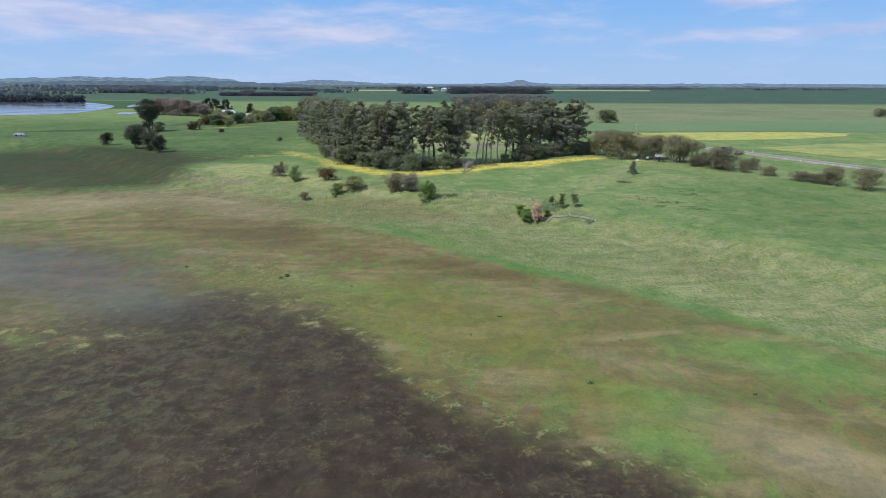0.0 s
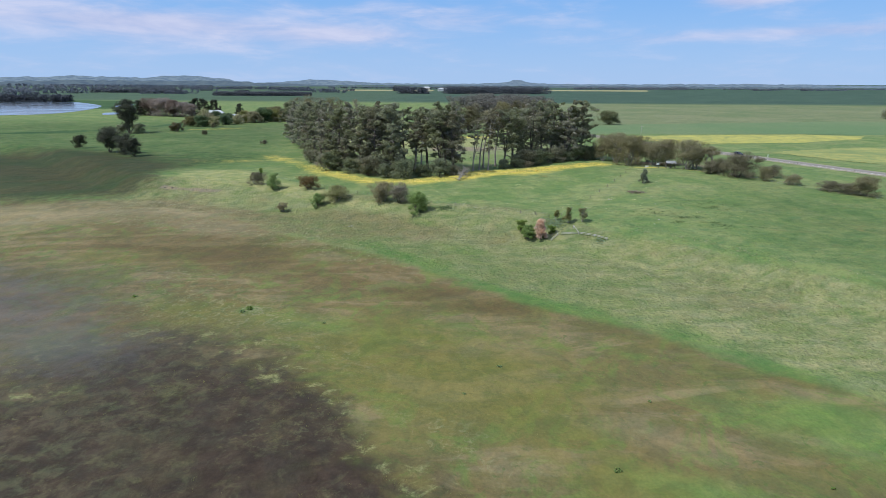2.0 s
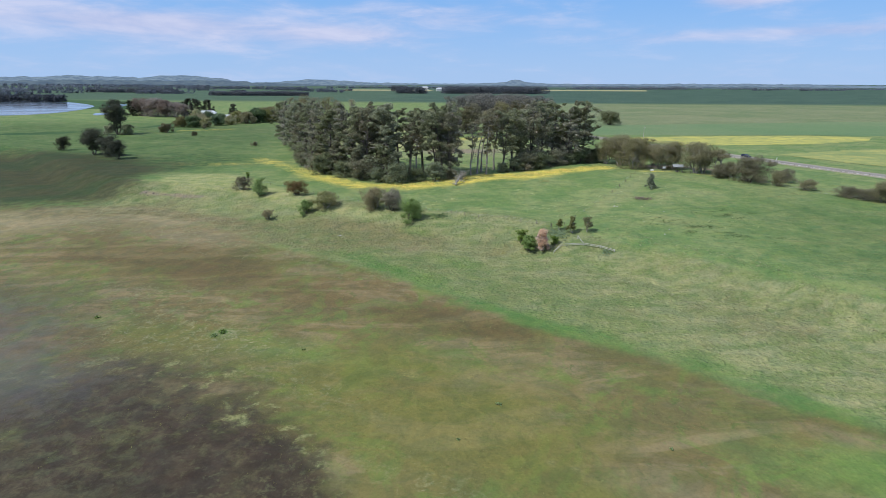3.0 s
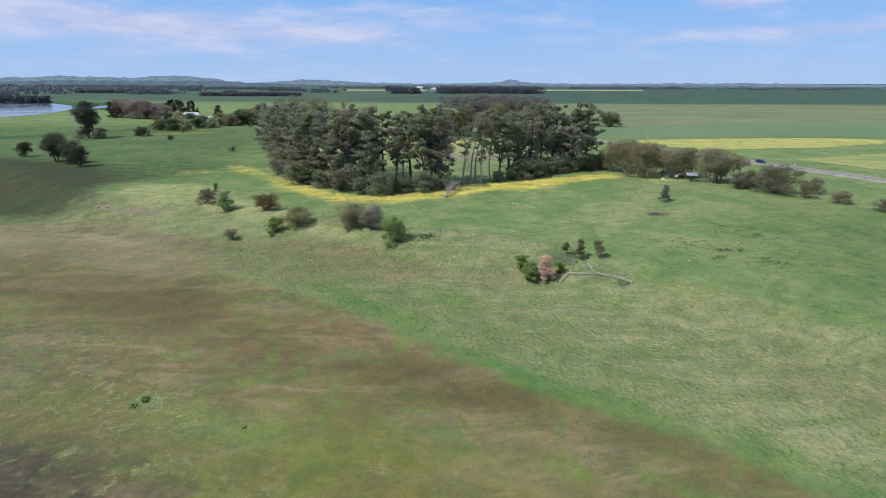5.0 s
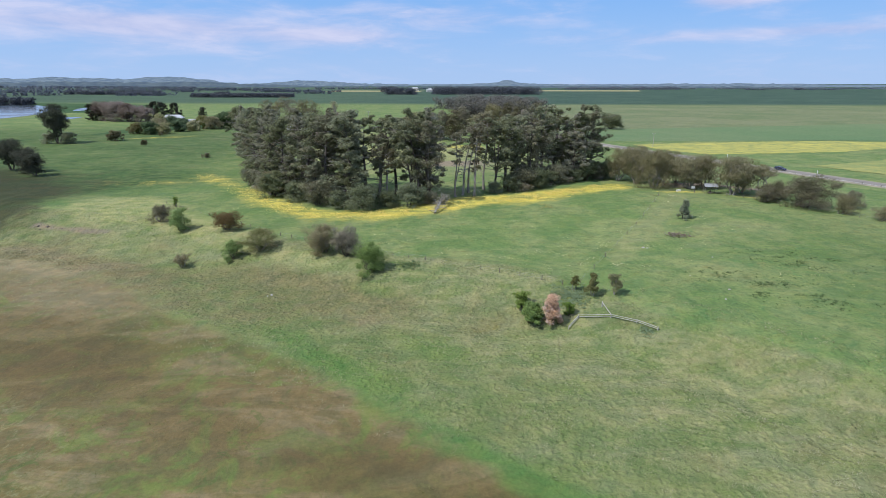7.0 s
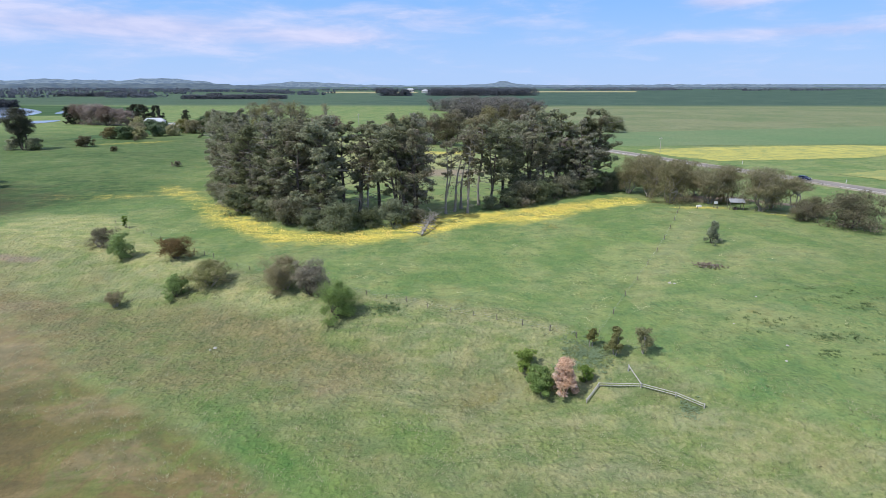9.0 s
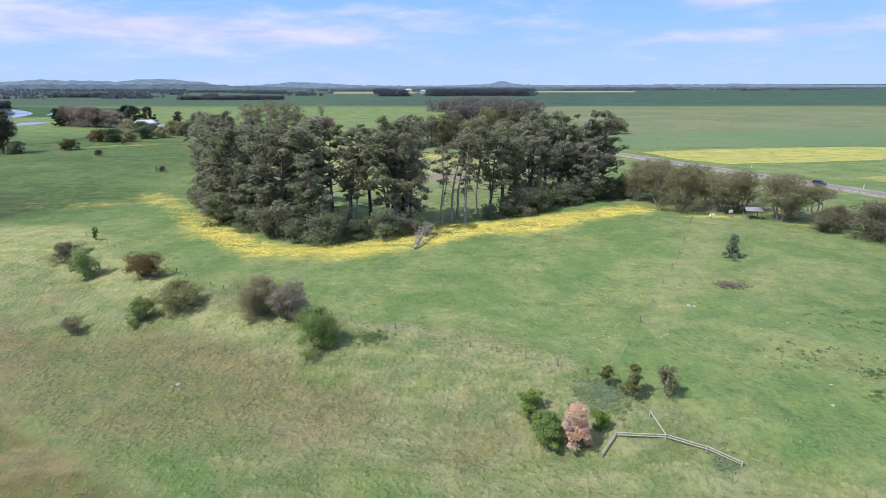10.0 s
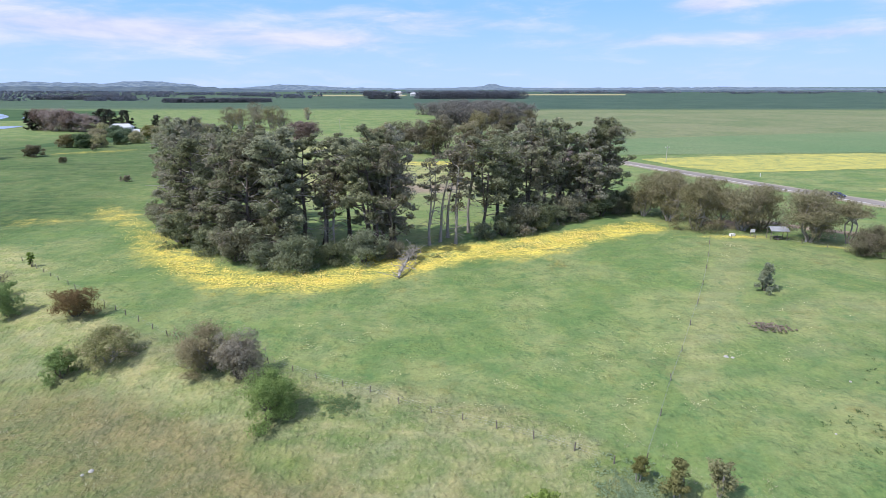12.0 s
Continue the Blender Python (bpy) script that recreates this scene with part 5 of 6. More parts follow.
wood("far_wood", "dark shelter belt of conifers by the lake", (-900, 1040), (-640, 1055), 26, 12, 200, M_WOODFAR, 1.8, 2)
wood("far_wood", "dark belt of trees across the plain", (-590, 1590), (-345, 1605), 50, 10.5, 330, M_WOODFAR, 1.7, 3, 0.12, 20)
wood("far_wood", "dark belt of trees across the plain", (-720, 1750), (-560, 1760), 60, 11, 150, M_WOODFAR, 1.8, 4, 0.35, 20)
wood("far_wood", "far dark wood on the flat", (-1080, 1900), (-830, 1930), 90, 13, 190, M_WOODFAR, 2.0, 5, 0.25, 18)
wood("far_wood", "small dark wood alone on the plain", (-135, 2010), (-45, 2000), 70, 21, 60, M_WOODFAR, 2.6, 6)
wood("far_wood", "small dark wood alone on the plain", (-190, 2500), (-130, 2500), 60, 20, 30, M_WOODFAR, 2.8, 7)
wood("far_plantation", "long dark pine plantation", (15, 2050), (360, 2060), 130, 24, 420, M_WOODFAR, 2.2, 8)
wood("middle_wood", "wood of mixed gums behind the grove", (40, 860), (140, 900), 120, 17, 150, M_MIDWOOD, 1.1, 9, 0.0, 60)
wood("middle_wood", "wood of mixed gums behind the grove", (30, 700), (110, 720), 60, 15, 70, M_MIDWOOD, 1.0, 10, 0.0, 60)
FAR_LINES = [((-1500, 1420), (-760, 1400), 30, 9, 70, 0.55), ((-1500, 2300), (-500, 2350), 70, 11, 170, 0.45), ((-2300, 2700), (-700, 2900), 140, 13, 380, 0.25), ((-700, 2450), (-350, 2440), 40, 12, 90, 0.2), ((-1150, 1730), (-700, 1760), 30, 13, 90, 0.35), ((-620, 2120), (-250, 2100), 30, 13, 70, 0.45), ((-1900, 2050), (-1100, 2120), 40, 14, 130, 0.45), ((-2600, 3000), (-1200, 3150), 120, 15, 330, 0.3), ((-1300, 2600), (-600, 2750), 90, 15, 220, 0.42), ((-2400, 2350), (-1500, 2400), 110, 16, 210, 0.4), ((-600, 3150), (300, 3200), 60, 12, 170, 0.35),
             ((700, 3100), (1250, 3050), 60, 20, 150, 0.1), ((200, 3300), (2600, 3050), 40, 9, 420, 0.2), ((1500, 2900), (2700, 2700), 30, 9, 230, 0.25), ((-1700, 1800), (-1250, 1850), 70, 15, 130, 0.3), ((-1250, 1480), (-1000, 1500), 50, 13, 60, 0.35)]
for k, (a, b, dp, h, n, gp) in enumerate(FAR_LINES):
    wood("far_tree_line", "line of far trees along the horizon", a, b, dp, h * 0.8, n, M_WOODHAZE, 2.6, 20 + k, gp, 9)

# ---- made things ----


def box(bm, x, y, z, sx, sy, sz, turn=0.0, bevel=0.0):
    """A block standing on z, its edges eased."""
    r = bmesh.ops.create_cube(bm, size=1, matrix=pose(x, y, z + sz / 2, 0, 0, turn) @ Matrix.Diagonal((sx, sy, sz, 1)))
    if bevel:
        es = list({e for v in r["verts"] for e in v.link_edges})
        bmesh.ops.bevel(bm, geom=es, offset=bevel, segments=2, affect="EDGES", profile=0.5)
    return bm


def rod(bm, a, b, r0, r1=None, sides=7):
    """A round bar from a to b."""
    a, b = Vector(a), Vector(b)
    d = b - a
    m = Matrix.Translation((a + b) / 2) @ d.to_track_quat("Z", "Y").to_matrix().to_4x4()
    bmesh.ops.create_cone(bm, cap_ends=True, segments=sides, radius1=r0, radius2=r0 if r1 is None else r1, depth=d.length, matrix=m)
    return bm


def along(pts, gap):
    """Places every gap metres along a line."""
    out, carry = [], 0.0
    for (ax, ay), (bx, by) in zip(pts, pts[1:]):
        ln = math.hypot(bx - ax, by - ay)
        d = carry
        while d < ln:
            out.append((ax + (bx - ax) * d / ln, ay + (by - ay) * d / ln))
            d += gap
        carry = d - ln
    return out


def wire_fence(label, pts, gap, seed, height=0.95):
    rng = random.Random(seed)
    fence = tagged(new("wire_fence"), label, "fence")
    bm = rod(bmesh.new(), (0, 0, -0.3), (0, 0, height), 0.075, 0.06, 7)
    me = bpy.data.meshes.new("post")
    bm.to_mesh(me)
    bm.free()
    me.materials.append(M_POST)
    tops = []
    for x, y in along(pts, gap):
        x, y = x + rng.uniform(-0.15, 0.15), y + rng.uniform(-0.15, 0.15)
        z = gz(x, y)
        p = new("post", me)
        p.parent = fence
        s = rng.uniform(0.85, 1.1)
        p.matrix_basis = pose(x, y, z, rng.uniform(-5, 5), rng.uniform(-5, 5), rng.uniform(0, 360)) @ Matrix.Diagonal((s, s, s, 1))
        tops.append((x, y, z))
    for h in (0.35, 0.7, 1.0):
        v, f = tube([(x, y, z + h * height) for x, y, z in tops], [0.006] * len(tops), 4)
        w = new("wire", mesh_from("wire", v, f, M_WIRE))
        w.parent = fence
    return fence


wire_fence("old post and wire fence along the top of the bank", [(-74, 252), (-33, 216), (-26, 210.5), (2, 194), (16, 186), (25, 181), (34, 175.5)], 4.2, 1)
wire_fence("post and wire fence climbing the pasture", [(35, 177), (44, 192), (56, 211), (69, 233), (79, 252)], 9.0, 2)
wire_fence("post and wire fence below the trees", [(79, 252), (93, 251), (101, 241), (112, 225), (124, 207), (140, 184), (160, 160)], 5.0, 3)
wire_fence("roadside post and wire fence", [(100, 398), (126, 340), (143, 305), (166, 255), (190, 208)], 6.0, 4)

# timber rail on the slope
rail_fence = tagged(new("rail_fence"), "weathered pale timber post and rail fence, sagging", "fence")
RAIL_AT = [(30.3, 164.8), (32.4, 166.9), (37.4, 165.2), (41.0, 163.0), (43.6, 160.6)]
for i, (x, y) in enumerate(RAIL_AT):
    part("post", box(bmesh.new(), x, y, gz(x, y) - 0.3, 0.13, 0.13, 0.98, i * 9, 0.02), M_RAIL, rail_fence)
for (ax, ay), (bx, by) in zip(RAIL_AT, RAIL_AT[1:]):
    for h in (0.3, 0.6):
        part("rail", rod(bmesh.new(), (ax, ay, gz(ax, ay) + h), (bx, by, gz(bx, by) + h - 0.04), 0.055, 0.05, 7), M_RAIL, rail_fence)
ax, ay = RAIL_AT[2]
bx, by = ax - 0.6, ay + 3.3
part("post", box(bmesh.new(), bx, by, gz(bx, by) - 0.3, 0.16, 0.16, 1.2, 10, 0.02), M_RAIL, rail_fence)
part("rail", rod(bmesh.new(), (ax, ay, gz(ax, ay) + 0.55), (bx, by, gz(bx, by) + 0.75), 0.075, 0.065, 7), M_RAIL, rail_fence)

# fallen dead tree at the grove's edge
rng = np.random.default_rng(5)
fallen = tagged(new("fallen_tree"), "grey fallen dead tree with broken branches", "dead tree")
x0, y0 = 8.4, 234.5
butt, head = (x0, y0, gz(x0, y0) + 0.35), (11.5, 246.5, gz(11.5, 246.5) + 2.4)
part_np("trunk", [tube(bend(butt, head, 0.4, rng, 6, 0.15), np.linspace(0.26, 0.12, 6), 8)], M_DEADWOOD, fallen, smooth=True)
for k in range(60):
    t = rng.random() ** 0.8
    base = np.array(butt) + (np.array(head) - np.array(butt)) * t
    tip = base + rng.normal(size=3) * np.array([1.5, 1.3, 0.8]) + np.array([0, 0, 0.8])
    tip[2] = max(tip[2], gz(tip[0], tip[1]) + 0.05)
    path = bend(base, tip, 0.15, rng, 5, 0.16)
    twigs = [tube(path, np.linspace(0.08, 0.02, 5), 5)]
    for q in (1, 2, 3):
        end = path[q] + rng.normal(size=3) * 0.7
        end[2] = max(end[2], gz(end[0], end[1]) + 0.03)
        twigs.append(tube(bend(path[q], end, 0.05, rng, 3, 0.08), (0.04, 0.03, 0.015), 4))
    part_np("branch", twigs, M_DEADWOOD, fallen, smooth=True)

# open shelter below the gums
shelter = tagged(new("picnic_shelter"), "small open shelter with a grey sheet roof on posts", "shelter")
sx, sy, st = 93.4, 250.2, -12
sz = min(gz(sx + a, sy + b) for a in (-2, 2) for b in (-1.5, 1.5))
shelter.matrix_basis = pose(sx, sy, sz, 0, 0, st)
for a in (-1.7, 1.7):
    for b in (-1.2, 1.2):
        part("post", box(bmesh.new(), a, b, -0.2, 0.12, 0.12, 2.5, 0, 0.01), M_POST, shelter)
for s in (-1, 1):
    bm = bmesh.new()
    bmesh.ops.create_cube(bm, size=1, matrix=pose(0, s * 0.85, 2.62, -s * 24, 0, 0) @ Matrix.Diagonal((3.9, 1.85, 0.05, 1)))
    part("roof_sheet", bm, M_ROOF, shelter)
part("ridge_cap", rod(bmesh.new(), (-1.95, 0, 3.0), (1.95, 0, 3.0), 0.07), M_ROOF, shelter)
part("table", box(box(bmesh.new(), 0, 0, 0.68, 1.9, 0.8, 0.07, 0, 0.01), 0, 0, 0, 0.5, 0.4, 0.68), M_POST, shelter)
part("bench", box(box(bmesh.new(), 0, -0.85, 0.4, 1.9, 0.3, 0.06, 0, 0.01), 0, -0.85, 0, 0.4, 0.2, 0.4), M_POST, shelter)

# white notice board and trough by the fence
board = tagged(new("notice_board"), "blank pale board on two posts by the fence", "sign")
bx, by = 89.2, 252.8
board.matrix_basis = pose(bx, by, gz(bx, by), 0, 0, 8)
for a in (-0.5, 0.5):
    part("post", box(bmesh.new(), a, 0, -0.2, 0.1, 0.1, 2.0, 0, 0.01), M_POST, board)
part("panel", box(bmesh.new(), 0, -0.07, 1.1, 1.2, 0.04, 0.75, 0, 0.01), M_WHITE, board)
trough = tagged(new("water_trough"), "low white concrete trough beside a gate", "trough")
tx, ty = 85.2, 254
trough.matrix_basis = pose(tx, ty, gz(tx, ty), 0, 0, 10)
bm = box(bmesh.new(), 0, 0, 0, 1.3, 0.6, 0.55, 0, 0.03)
part("basin", bm, M_WHITE, trough)
part("float_cover", box(bmesh.new(), 0.45, 0, 0.54, 0.3, 0.5, 0.1, 0, 0.02), M_RAIL, trough)

# road
ROAD = [(40, 560), (80, 470), (104, 414), (115, 388), (124, 364), (135, 339), (146, 313), (158, 284), (178, 236), (205, 180), (240, 110), (280, 40)]


def ribbon(name, label, pts, width, lift, mat, offset=0.0, kind="structure"):
    v = []
    dense = along(pts, 4.0)
    for k, (x, y) in enumerate(dense):
        (ax, ay), (bx, by) = dense[max(0, k - 2)], dense[min(len(dense) - 1, k + 2)]
        ln = math.hypot(bx - ax, by - ay)
        nx, ny = -(by - ay) / ln, (bx - ax) / ln
        z = gz(x, y) + lift
        for w, drop in ((-width / 2, 0.1), (-width / 2 + 0.35, 0.0), (width / 2 - 0.35, 0.0), (width / 2, 0.1)):
            v.append((x + nx * (w + offset), y + ny * (w + offset), z - (drop if width > 2 else 0)))
    i = np.arange(len(v)).reshape(-1, 4)
    f = np.stack([i[:-1, :-1], i[:-1, 1:], i[1:, 1:], i[1:, :-1]], -1).reshape(-1, 4)
    return tagged(new(name, mesh_from(name, v, f, mat)), label, "road", kind=kind)


ribbon("road_verge", "pale gravel verge of the country road", ROAD, 11.5, 0.22, M_GRAVEL)
ribbon("road", "grey two-lane country road", ROAD, 6.8, 0.30, M_ASPHALT)
ribbon("road_line", "worn white edge line", ROAD, 0.5, 0.31, M_LINE, -3.0)
ribbon("track", "bare earth track below the gums", [(84, 268), (92, 270), (102, 268), (112, 258), (126, 252)], 4.0, 0.12, M_EARTH)

# car
car = tagged(new("car"), "dark blue estate car on the country road", "car")
cx, cy = 148.6, 306.0
car.matrix_basis = pose(cx, cy, gz(cx, cy) + 0.31, 0, 0, -67)
bm = bmesh.new()
prof = [(-2.15, 0.35), (-2.2, 0.75), (-2.1, 0.98), (-1.95, 1.42), (-1.6, 1.52), (0.3, 1.5), (1.0, 1.02), (1.9, 0.9), (2.18, 0.7), (2.2, 0.38)]
sides = []
for yy, tuck in ((-0.85, 0.0), (0.85, 0.0)):
    sides.append([bm.verts.new((px_, yy * (0.82 if pz_ > 1.2 else 1.0), pz_)) for px_, pz_ in prof])
for k in range(len(prof)):
    j = (k + 1) % len(prof)
    bm.faces.new((sides[0][k], sides[0][j], sides[1][j], sides[1][k]))
bm.faces.new(sides[0][::-1])
bm.faces.new(sides[1])
bmesh.ops.recalc_face_normals(bm, faces=bm.faces[:])
bmesh.ops.bevel(bm, geom=bm.edges[:], offset=0.06, segments=2, affect="EDGES")
part("body", bm, M_CARPAINT, car)
for s in (-1, 1):
    bm = bmesh.new()
    q = [bm.verts.new(p) for p in ((-1.85, s * 0.86, 1.02), (0.72, s * 0.86, 1.02), (0.2, s * 0.745, 1.42), (-1.75, s * 0.745, 1.42))]
    f = bm.faces.new(q)
    bmesh.ops.solidify(bm, geom=[f], thickness=0.02)
    part("side_window", bm, M_GLASS, car)
bm = bmesh.new()
box(bm, 0, 0, 0, 0.03, 1.3, 0.62, 0, 0.01)
ws = part("windscreen", bm, M_GLASS, car)
ws.matrix_basis = pose(0.92, 0, 1.02, 0, -54, 0)
bm = box(bmesh.new(), 0, 0, 0, 0.03, 1.25, 0.42, 0, 0.01)
rw = part("rear_window", bm, M_GLASS, car)
rw.matrix_basis = pose(-2.12, 0, 1.0, 0, 19, 0)
for a in (-1.35, 1.35):
    for s in (-1, 1):
        wheel = new("wheel")
        wheel.parent = car
        wheel.matrix_basis = pose(a, s * 0.8, 0.33, 90, 0, 0)
        part("tyre", rod(bmesh.new(), (0, 0, -0.11), (0, 0, 0.11), 0.33, 0.33, 18), M_RUBBER, wheel)
        part("rim", rod(bmesh.new(), (0, 0, -0.12), (0, 0, 0.12), 0.2, 0.2, 14), M_STEEL, wheel)
for s in (-1, 1):
    part("headlight", box(bmesh.new(), 2.13, s * 0.6, 0.66, 0.1, 0.34, 0.15, 0, 0.02), M_WHITE, car)
    part("tail_light", box(bmesh.new(), -2.16, s * 0.68, 0.72, 0.08, 0.2, 0.3, 0, 0.02), M_LAMP_RED, car)

# roadside poles and marker
for x, y, h in ((150, 352, 1.3), (160, 300, 1.2)):
    marker = tagged(new("road_marker"), "white roadside marker post", "post")
    marker.matrix_basis = pose(x, y, gz(x, y) + 0.1)
    part("post", box(bmesh.new(), 0, 0, -0.2, 0.22, 0.1, h + 0.2, 0, 0.02), M_WHITE, marker)
    part("reflector", box(bmesh.new(), 0, -0.055, h - 0.3, 0.1, 0.02, 0.14), M_LAMP_RED, marker)


def power_pole(x, y, h):
    p = tagged(new("power_pole"), "tall timber power pole with a crossarm", "pole")
    p.matrix_basis = pose(x, y, gz(x, y), 0, 0, 15)
    part("pole", rod(bmesh.new(), (0, 0, -0.5), (0, 0, h), 0.16, 0.11, 9), M_RAIL, p)
    part("crossarm", box(bmesh.new(), 0, 0, h - 0.8, 2.4, 0.14, 0.14, 0, 0.01), M_RAIL, p)
    for a in (-1.0, 0.0, 1.0):
        part("insulator", rod(bmesh.new(), (a, 0, h - 0.66), (a, 0, h - 0.44), 0.06, 0.04), M_WHITE, p)


power_pole(-45, 572, 12)
power_pole(131, 398, 8)


def house(label, x, y, turn, w, d, wall_h, roof_h, roof_mat, seed):
    h = tagged(new("farmhouse"), label, "house")
    h.matrix_basis = pose(x, y, gz(x, y), 0, 0, turn)
    part("wall", box(bmesh.new(), 0, 0, -0.3, w, d, wall_h + 0.3, 0, 0.03), M_WALL, h)
    bm = bmesh.new()
    o = 0.6
    e = [bm.verts.new(p) for p in ((-w / 2 - o, -d / 2 - o, wall_h), (w / 2 + o, -d / 2 - o, wall_h), (w / 2 + o, d / 2 + o, wall_h), (-w / 2 - o, d / 2 + o, wall_h))]
    r = [bm.verts.new((-w / 2 + d * 0.3, 0, wall_h + roof_h)), bm.verts.new((w / 2 - d * 0.3, 0, wall_h + roof_h))]
    for f in ((e[0], e[1], r[1], r[0]), (e[2], e[3], r[0], r[1]), (e[1], e[2], r[1]), (e[3], e[0], r[0]), (e[3], e[2], e[1], e[0])):
        bm.faces.new(f)
    part("roof", bm, roof_mat, h)
    part("chimney", box(bmesh.new(), w * 0.2, 0.3, wall_h + roof_h * 0.5, 0.8, 0.7, roof_h * 0.9), M_EARTH, h)
    n = max(2, int(w / 4))
    for k in range(n):
        a = -w / 2 + w * (k + 0.5) / n
        win = part("window", box(bmesh.new(), a, -d / 2 - 0.03, 0.9, 1.2, 0.1, 1.3), M_WHITE, h)
        part("pane", box(bmesh.new(), a, -d / 2 - 0.09, 1.0, 1.0, 0.04, 1.1), M_DARKOPEN, win)


house("white-roofed farmhouse among trees", -222, 606, 12, 16, 8, 4.2, 2.8, M_ROOF_WHITE, 1)
house("low farm outbuilding with a white roof", -192, 574, 25, 14, 7, 3.0, 2.0, M_ROOF_WHITE, 2)
house("long white shed behind the grove", -91, 524, 8, 22, 7, 2.6, 1.4, M_ROOF_WHITE, 3)
house("small pale hut on the river flat", -285, 393, 20, 6, 3.5, 1.6, 1.2, M_ROOF, 4)
house("large white shed far out on the plain", 45, 2500, 5, 110, 30, 9, 5, M_ROOF_WHITE, 5)
house("pale farm buildings far out on the plain", -60, 2640, 5, 30, 20, 12, 5, M_ROOF_WHITE, 6)

# ---- small ground cover ----


def tufts(name, label, count, area, keep, blade, spread, blades, mat, seed, flat=0.0):
    """Grass: tufts of narrow blades over a stretch of ground."""
    rng = np.random.default_rng(seed)
    x = rng.uniform(area[0], area[1], count * 3)
    y = rng.uniform(area[2], area[3], count * 3)
    ok = rng.random(len(x)) < keep(x, y)
    x, y = x[ok][:count], y[ok][:count]
    n = len(x)
    z = ground(x, y)
    xb, yb, zb = (np.repeat(q, blades) for q in (x, y, z))
    k = len(xb)
    a = rng.random(k) * 6.283
    rr = rng.random(k) * spread
    h = blade * np.repeat(0.6 + 0.8 * rng.random(n), blades) * (0.7 + 0.5 * rng.random(k))
    fx, fy = xb + np.cos(a) * rr, yb + np.sin(a) * rr
    lean = (0.35 + flat) * h
    tipx, tipy = fx + np.cos(a) * lean * rng.random(k) + 0.15 * h, fy + np.sin(a) * lean * rng.random(k)
    w = 0.1 * h + 0.02
    px_, py_ = -np.sin(a) * w, np.cos(a) * w
    v = np.stack([np.stack([fx - px_, fy - py_, zb - 0.03], -1), np.stack([fx + px_, fy + py_, zb - 0.03], -1), np.stack([tipx, tipy, zb + h], -1)], 1).reshape(-1, 3)
    return tagged(new(name, mesh_from(name, v, np.arange(3 * k).reshape(k, 3), mat)), label, "grass", kind="stuff")


def bank_keep(x, y):
    s = crest(x, y)
    return sm((s + 46) / 10) * sm((6 - s) / 6) * (0.45 + 0.55 * sm((lattice(x / 4, y / 4, 21) - 0.3) / 0.4))


def marsh_keep(x, y):
    s = crest(x, y)
    m = shore(x, y)
    return sm((m - 2) / 8) * sm((lattice(x / 9, y / 9, 22) - 0.45) / 0.25) * (1 - 0.7 * cover(x, y)["mud"]) * (1 - cover(x, y)["pool"])


def paddock_keep(x, y):
    s = crest(x, y)
    return sm((s + 4) / 6) * sm((lattice(x / 11, y / 11, 23) - 0.4) / 0.3)


tufts("bank_grass", "long tawny seeding grass on the bank", 15000, (-110, 120, 100, 240), bank_keep, 0.19, 0.7, 7, M_BLADE, 31, 1.6)
tufts("marsh_grass", "short olive weed tufts over the marsh", 5000, (-120, 90, 45, 190), marsh_keep, 0.15, 0.4, 4, M_BLADE_WET, 32, 0.6)
tufts("pasture_grass", "short green tufts in the pasture", 9000, (-80, 130, 130, 270), paddock_keep, 0.13, 0.3, 4, foliage("pasture_blades", (0.12, 0.19, 0.07), (0.22, 0.26, 0.11), None, 0, 0.12, True), 33, 0.6)


def flowers(name, label, count, area, keep, size, mat, seed, lift=0.16):
    rng = np.random.default_rng(seed)
    x, y = rng.uniform(area[0], area[1], count * 16), rng.uniform(area[2], area[3], count * 16)
    ok = rng.random(len(x)) < keep(x, y)
    x, y = x[ok][:count], y[ok][:count]
    c = np.stack([x, y, ground(x, y) + lift], -1)
    v, f = leaves(c, np.full((len(c), 3), (0.12, 0.12, 0.06)), 2, size, rng, 1.6, 0.8, 0.2)
    return tagged(new(name, mesh_from(name, v, f, mat)), label, "flowers", kind="stuff")


def cape_keep(x, y):
    w = cover(x, y)["yellow"]
    return sm((w - 0.25) / 0.6) * (0.1 + 0.9 * sm((lattice(x / 2.5, y / 2.5, 41) - 0.38) / 0.35)) * (0.35 + 0.65 * sm((lattice(x / 9, y / 9, 48) - 0.3) / 0.3)) * (w > 0.15)


flowers("capeweed_flowers", "drift of yellow capeweed flowers before the pines", 10000, (-95, 80, 222, 310), cape_keep, 0.115, M_FLOWER, 42)


def daisy_keep(x, y):
    s = crest(x, y)
    spots = sm((lattice(x / 2.2, y / 2.2, 43) - 0.76) / 0.12) * sm((lattice(x / 16, y / 16, 44) - 0.4) / 0.3)
    wire = np.exp(-(line_distance(x, y, [(46, 186), (62, 215), (80, 246)]) / 2.2) ** 2) + np.exp(-((s - 4) / 3) ** 2)
    return spots * sm((s - 1) / 4) * sm((268 - y) / 10) * np.clip(0.35 + wire, 0, 1)


flowers("pale_flowers", "scattered cream flower clumps in the pasture", 12000, (-60, 84, 172, 262), daisy_keep, 0.065, M_WHITEFLOWER, 45)


def thistle_keep(x, y):
    return np.clip(bell(x, y, 70, 172, 11, 5, -40) + 0.7 * bell(x, y, 82, 186, 10, 4, -30), 0, 1) * sm((lattice(x / 2.4, y / 1.3, 46) - 0.5) / 0.25)


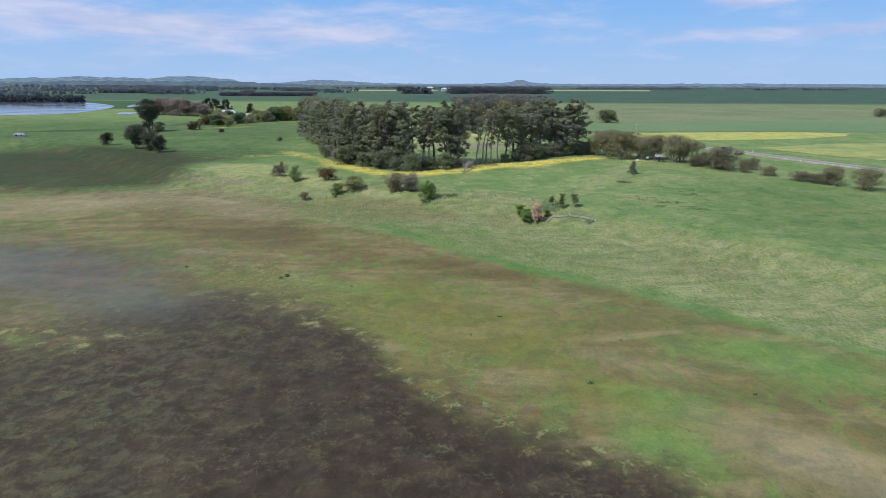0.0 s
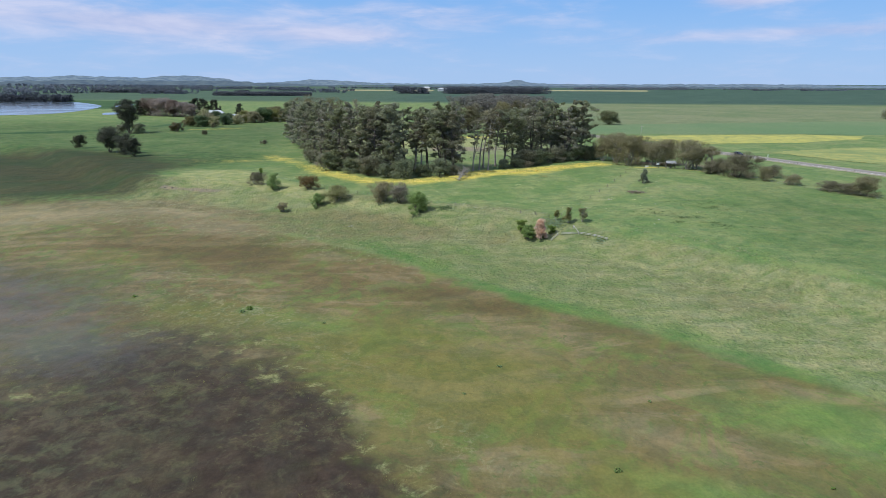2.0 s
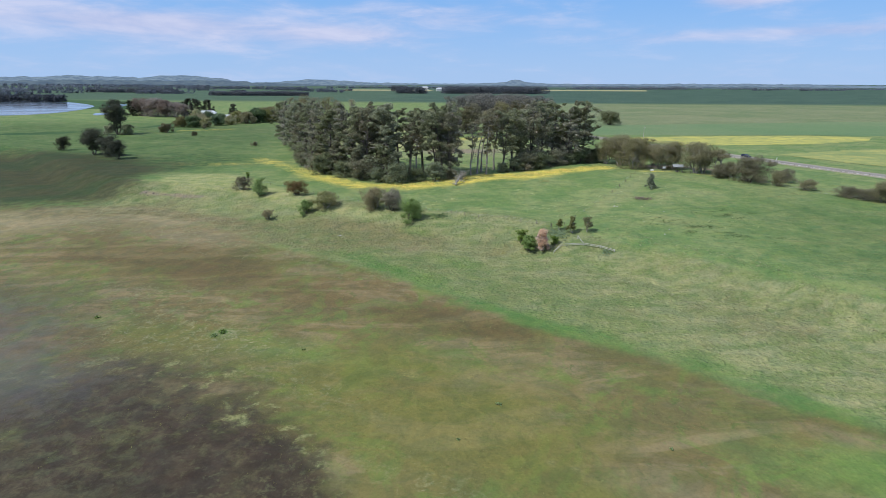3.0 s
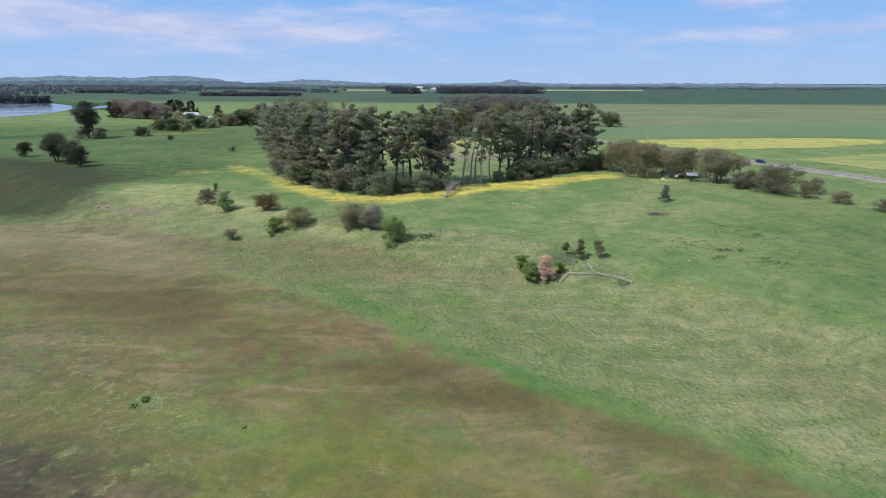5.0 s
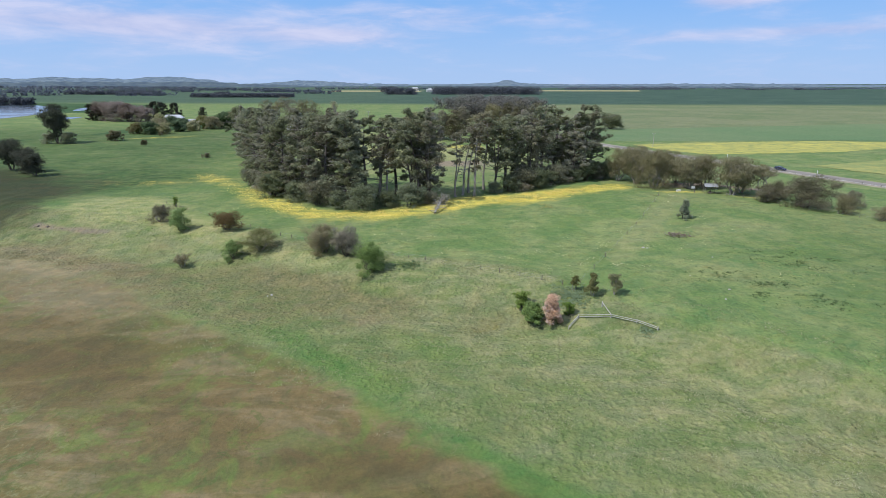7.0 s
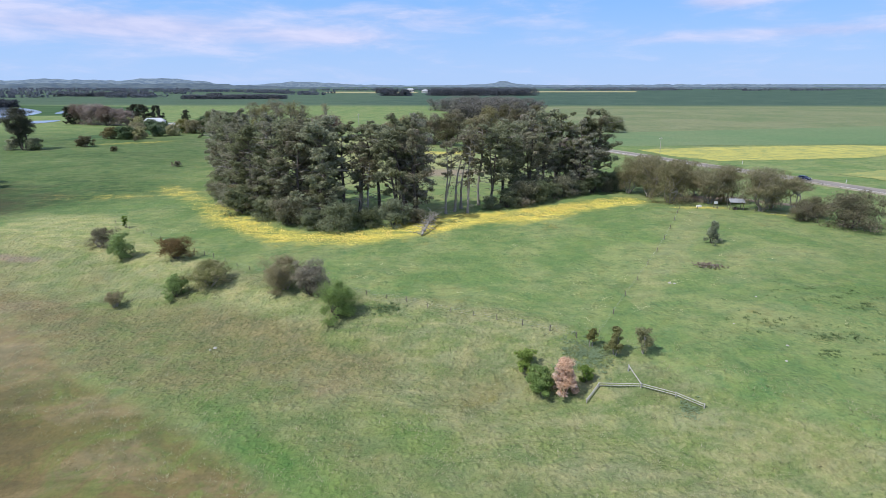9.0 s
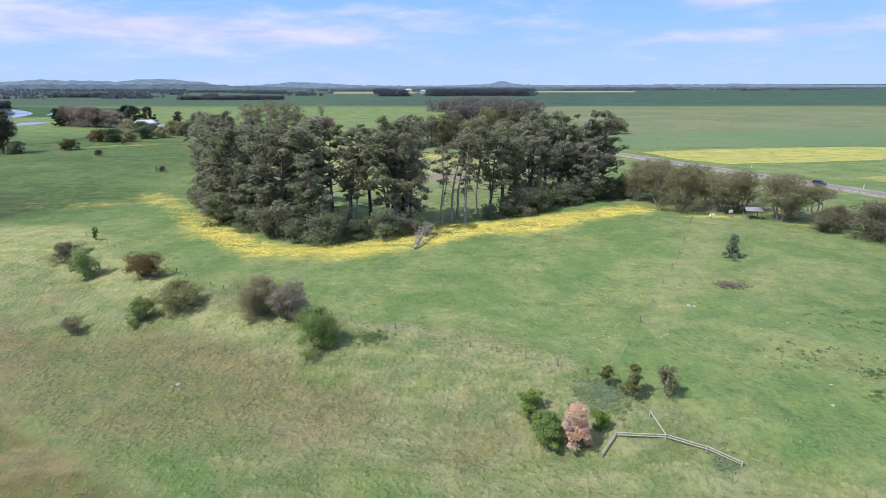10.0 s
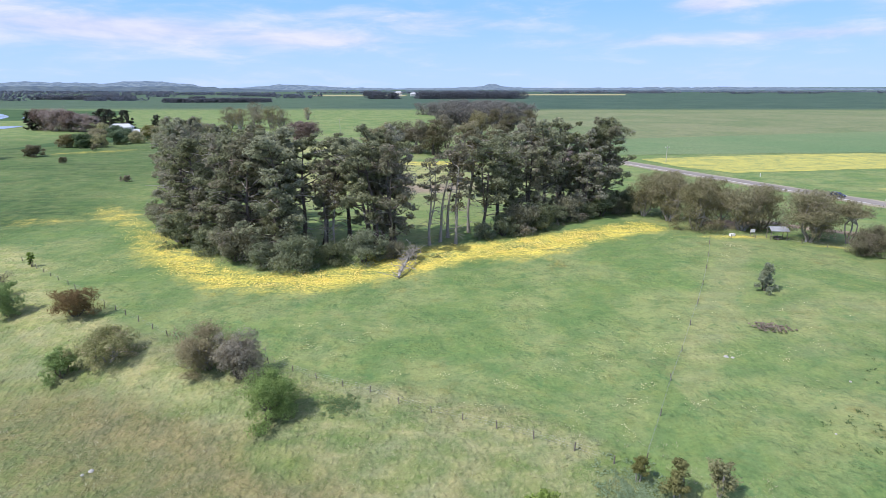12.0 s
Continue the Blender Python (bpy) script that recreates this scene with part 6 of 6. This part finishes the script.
rngc = np.random.default_rng(47)
xs, ys = rngc.uniform(50, 100, 12000), rngc.uniform(155, 200, 12000)
ok = rngc.random(12000) < thistle_keep(xs, ys)
xs, ys = xs[ok][:900], ys[ok][:900]
v, f = leaves(np.stack([xs, ys, ground(xs, ys) + 0.08], -1), np.full((len(xs), 3), (0.3, 0.3, 0.1)), 7, 0.12, rngc, 0.9)
tagged(new("thistles", mesh_from("thistles", v, f, foliage("thistle_leaves", (0.07, 0.115, 0.045), (0.13, 0.18, 0.075), None, 0, 0.12, True))), "dark thistle clumps in the pasture", "weeds", kind="stuff")


M_NETTLE = foliage("nettle_leaves", (0.13, 0.2, 0.09), (0.23, 0.31, 0.15), None, 0, 0.4)


def nettles(x, y, rx, ry, count, seed):
    """A dense patch of tall blue-green weeds: leafy stalks, thinning outwards."""
    rng = np.random.default_rng(seed)
    px_, py_ = x + rng.normal(size=count) * rx * 0.5, y + rng.normal(size=count) * ry * 0.5
    z = ground(px_, py_)
    v, f = leaves(np.stack([px_, py_, z + 0.08], -1), np.full((count, 3), (0.42, 0.42, 0.14)), 26, 0.1, rng, 1.2)
    return tagged(new("nettle_patch", mesh_from("nettle_patch", v, f, M_NETTLE)), "dense patch of blue-green nettles in the grass", "weeds", kind="stuff")


for x, y, rx, ry, n in ((32.5, 173, 3.2, 3.6, 260), (42.3, 161.3, 1.4, 1.6, 40), (2.5, 190, 2.8, 1.6, 80)):
    nettles(x, y, rx, ry, n, int(abs(x) * 7 + y))


def stone(x, y, r, seed, label, mat=None):
    rng = random.Random(seed)
    bm = bmesh.new()
    bmesh.ops.create_icosphere(bm, subdivisions=2, radius=r)
    for vtx in bm.verts:
        vtx.co *= 1 + 0.35 * (noise.noise(vtx.co * (1.3 / r) + Vector((seed, 0, 0))))
        vtx.co.z *= 0.55
    me = bpy.data.meshes.new("stone")
    bm.to_mesh(me)
    bm.free()
    me.materials.append(mat or M_STONE)
    ob = new("stone", me)
    ob.matrix_basis = pose(x, y, gz(x, y) + r * 0.1, 0, 0, rng.uniform(0, 360))
    return tagged(ob, label, "stone", "stones in the pasture")


for k, (x, y, r) in enumerate(((54.2, 197.7, 0.32), (54.9, 197.3, 0.24), (60.8, 172.4, 0.22), (66, 190, 0.18), (57, 180, 0.14), (-24.5, 184.5, 0.3), (-25.1, 183.8, 0.2), (58, 168, 0.2))):
    stone(x, y, r, k + 1, "pale rounded stone in the grass")
for k, (x, y, r) in enumerate(((-100.6, 232, 0.4), (-99.2, 230.4, 0.3), (-97.6, 231.4, 0.45), (-92.5, 229.2, 0.3))):
    stone(x, y, r, k + 20, "dark earthy boulder at the edge of the bank", M_BARK)
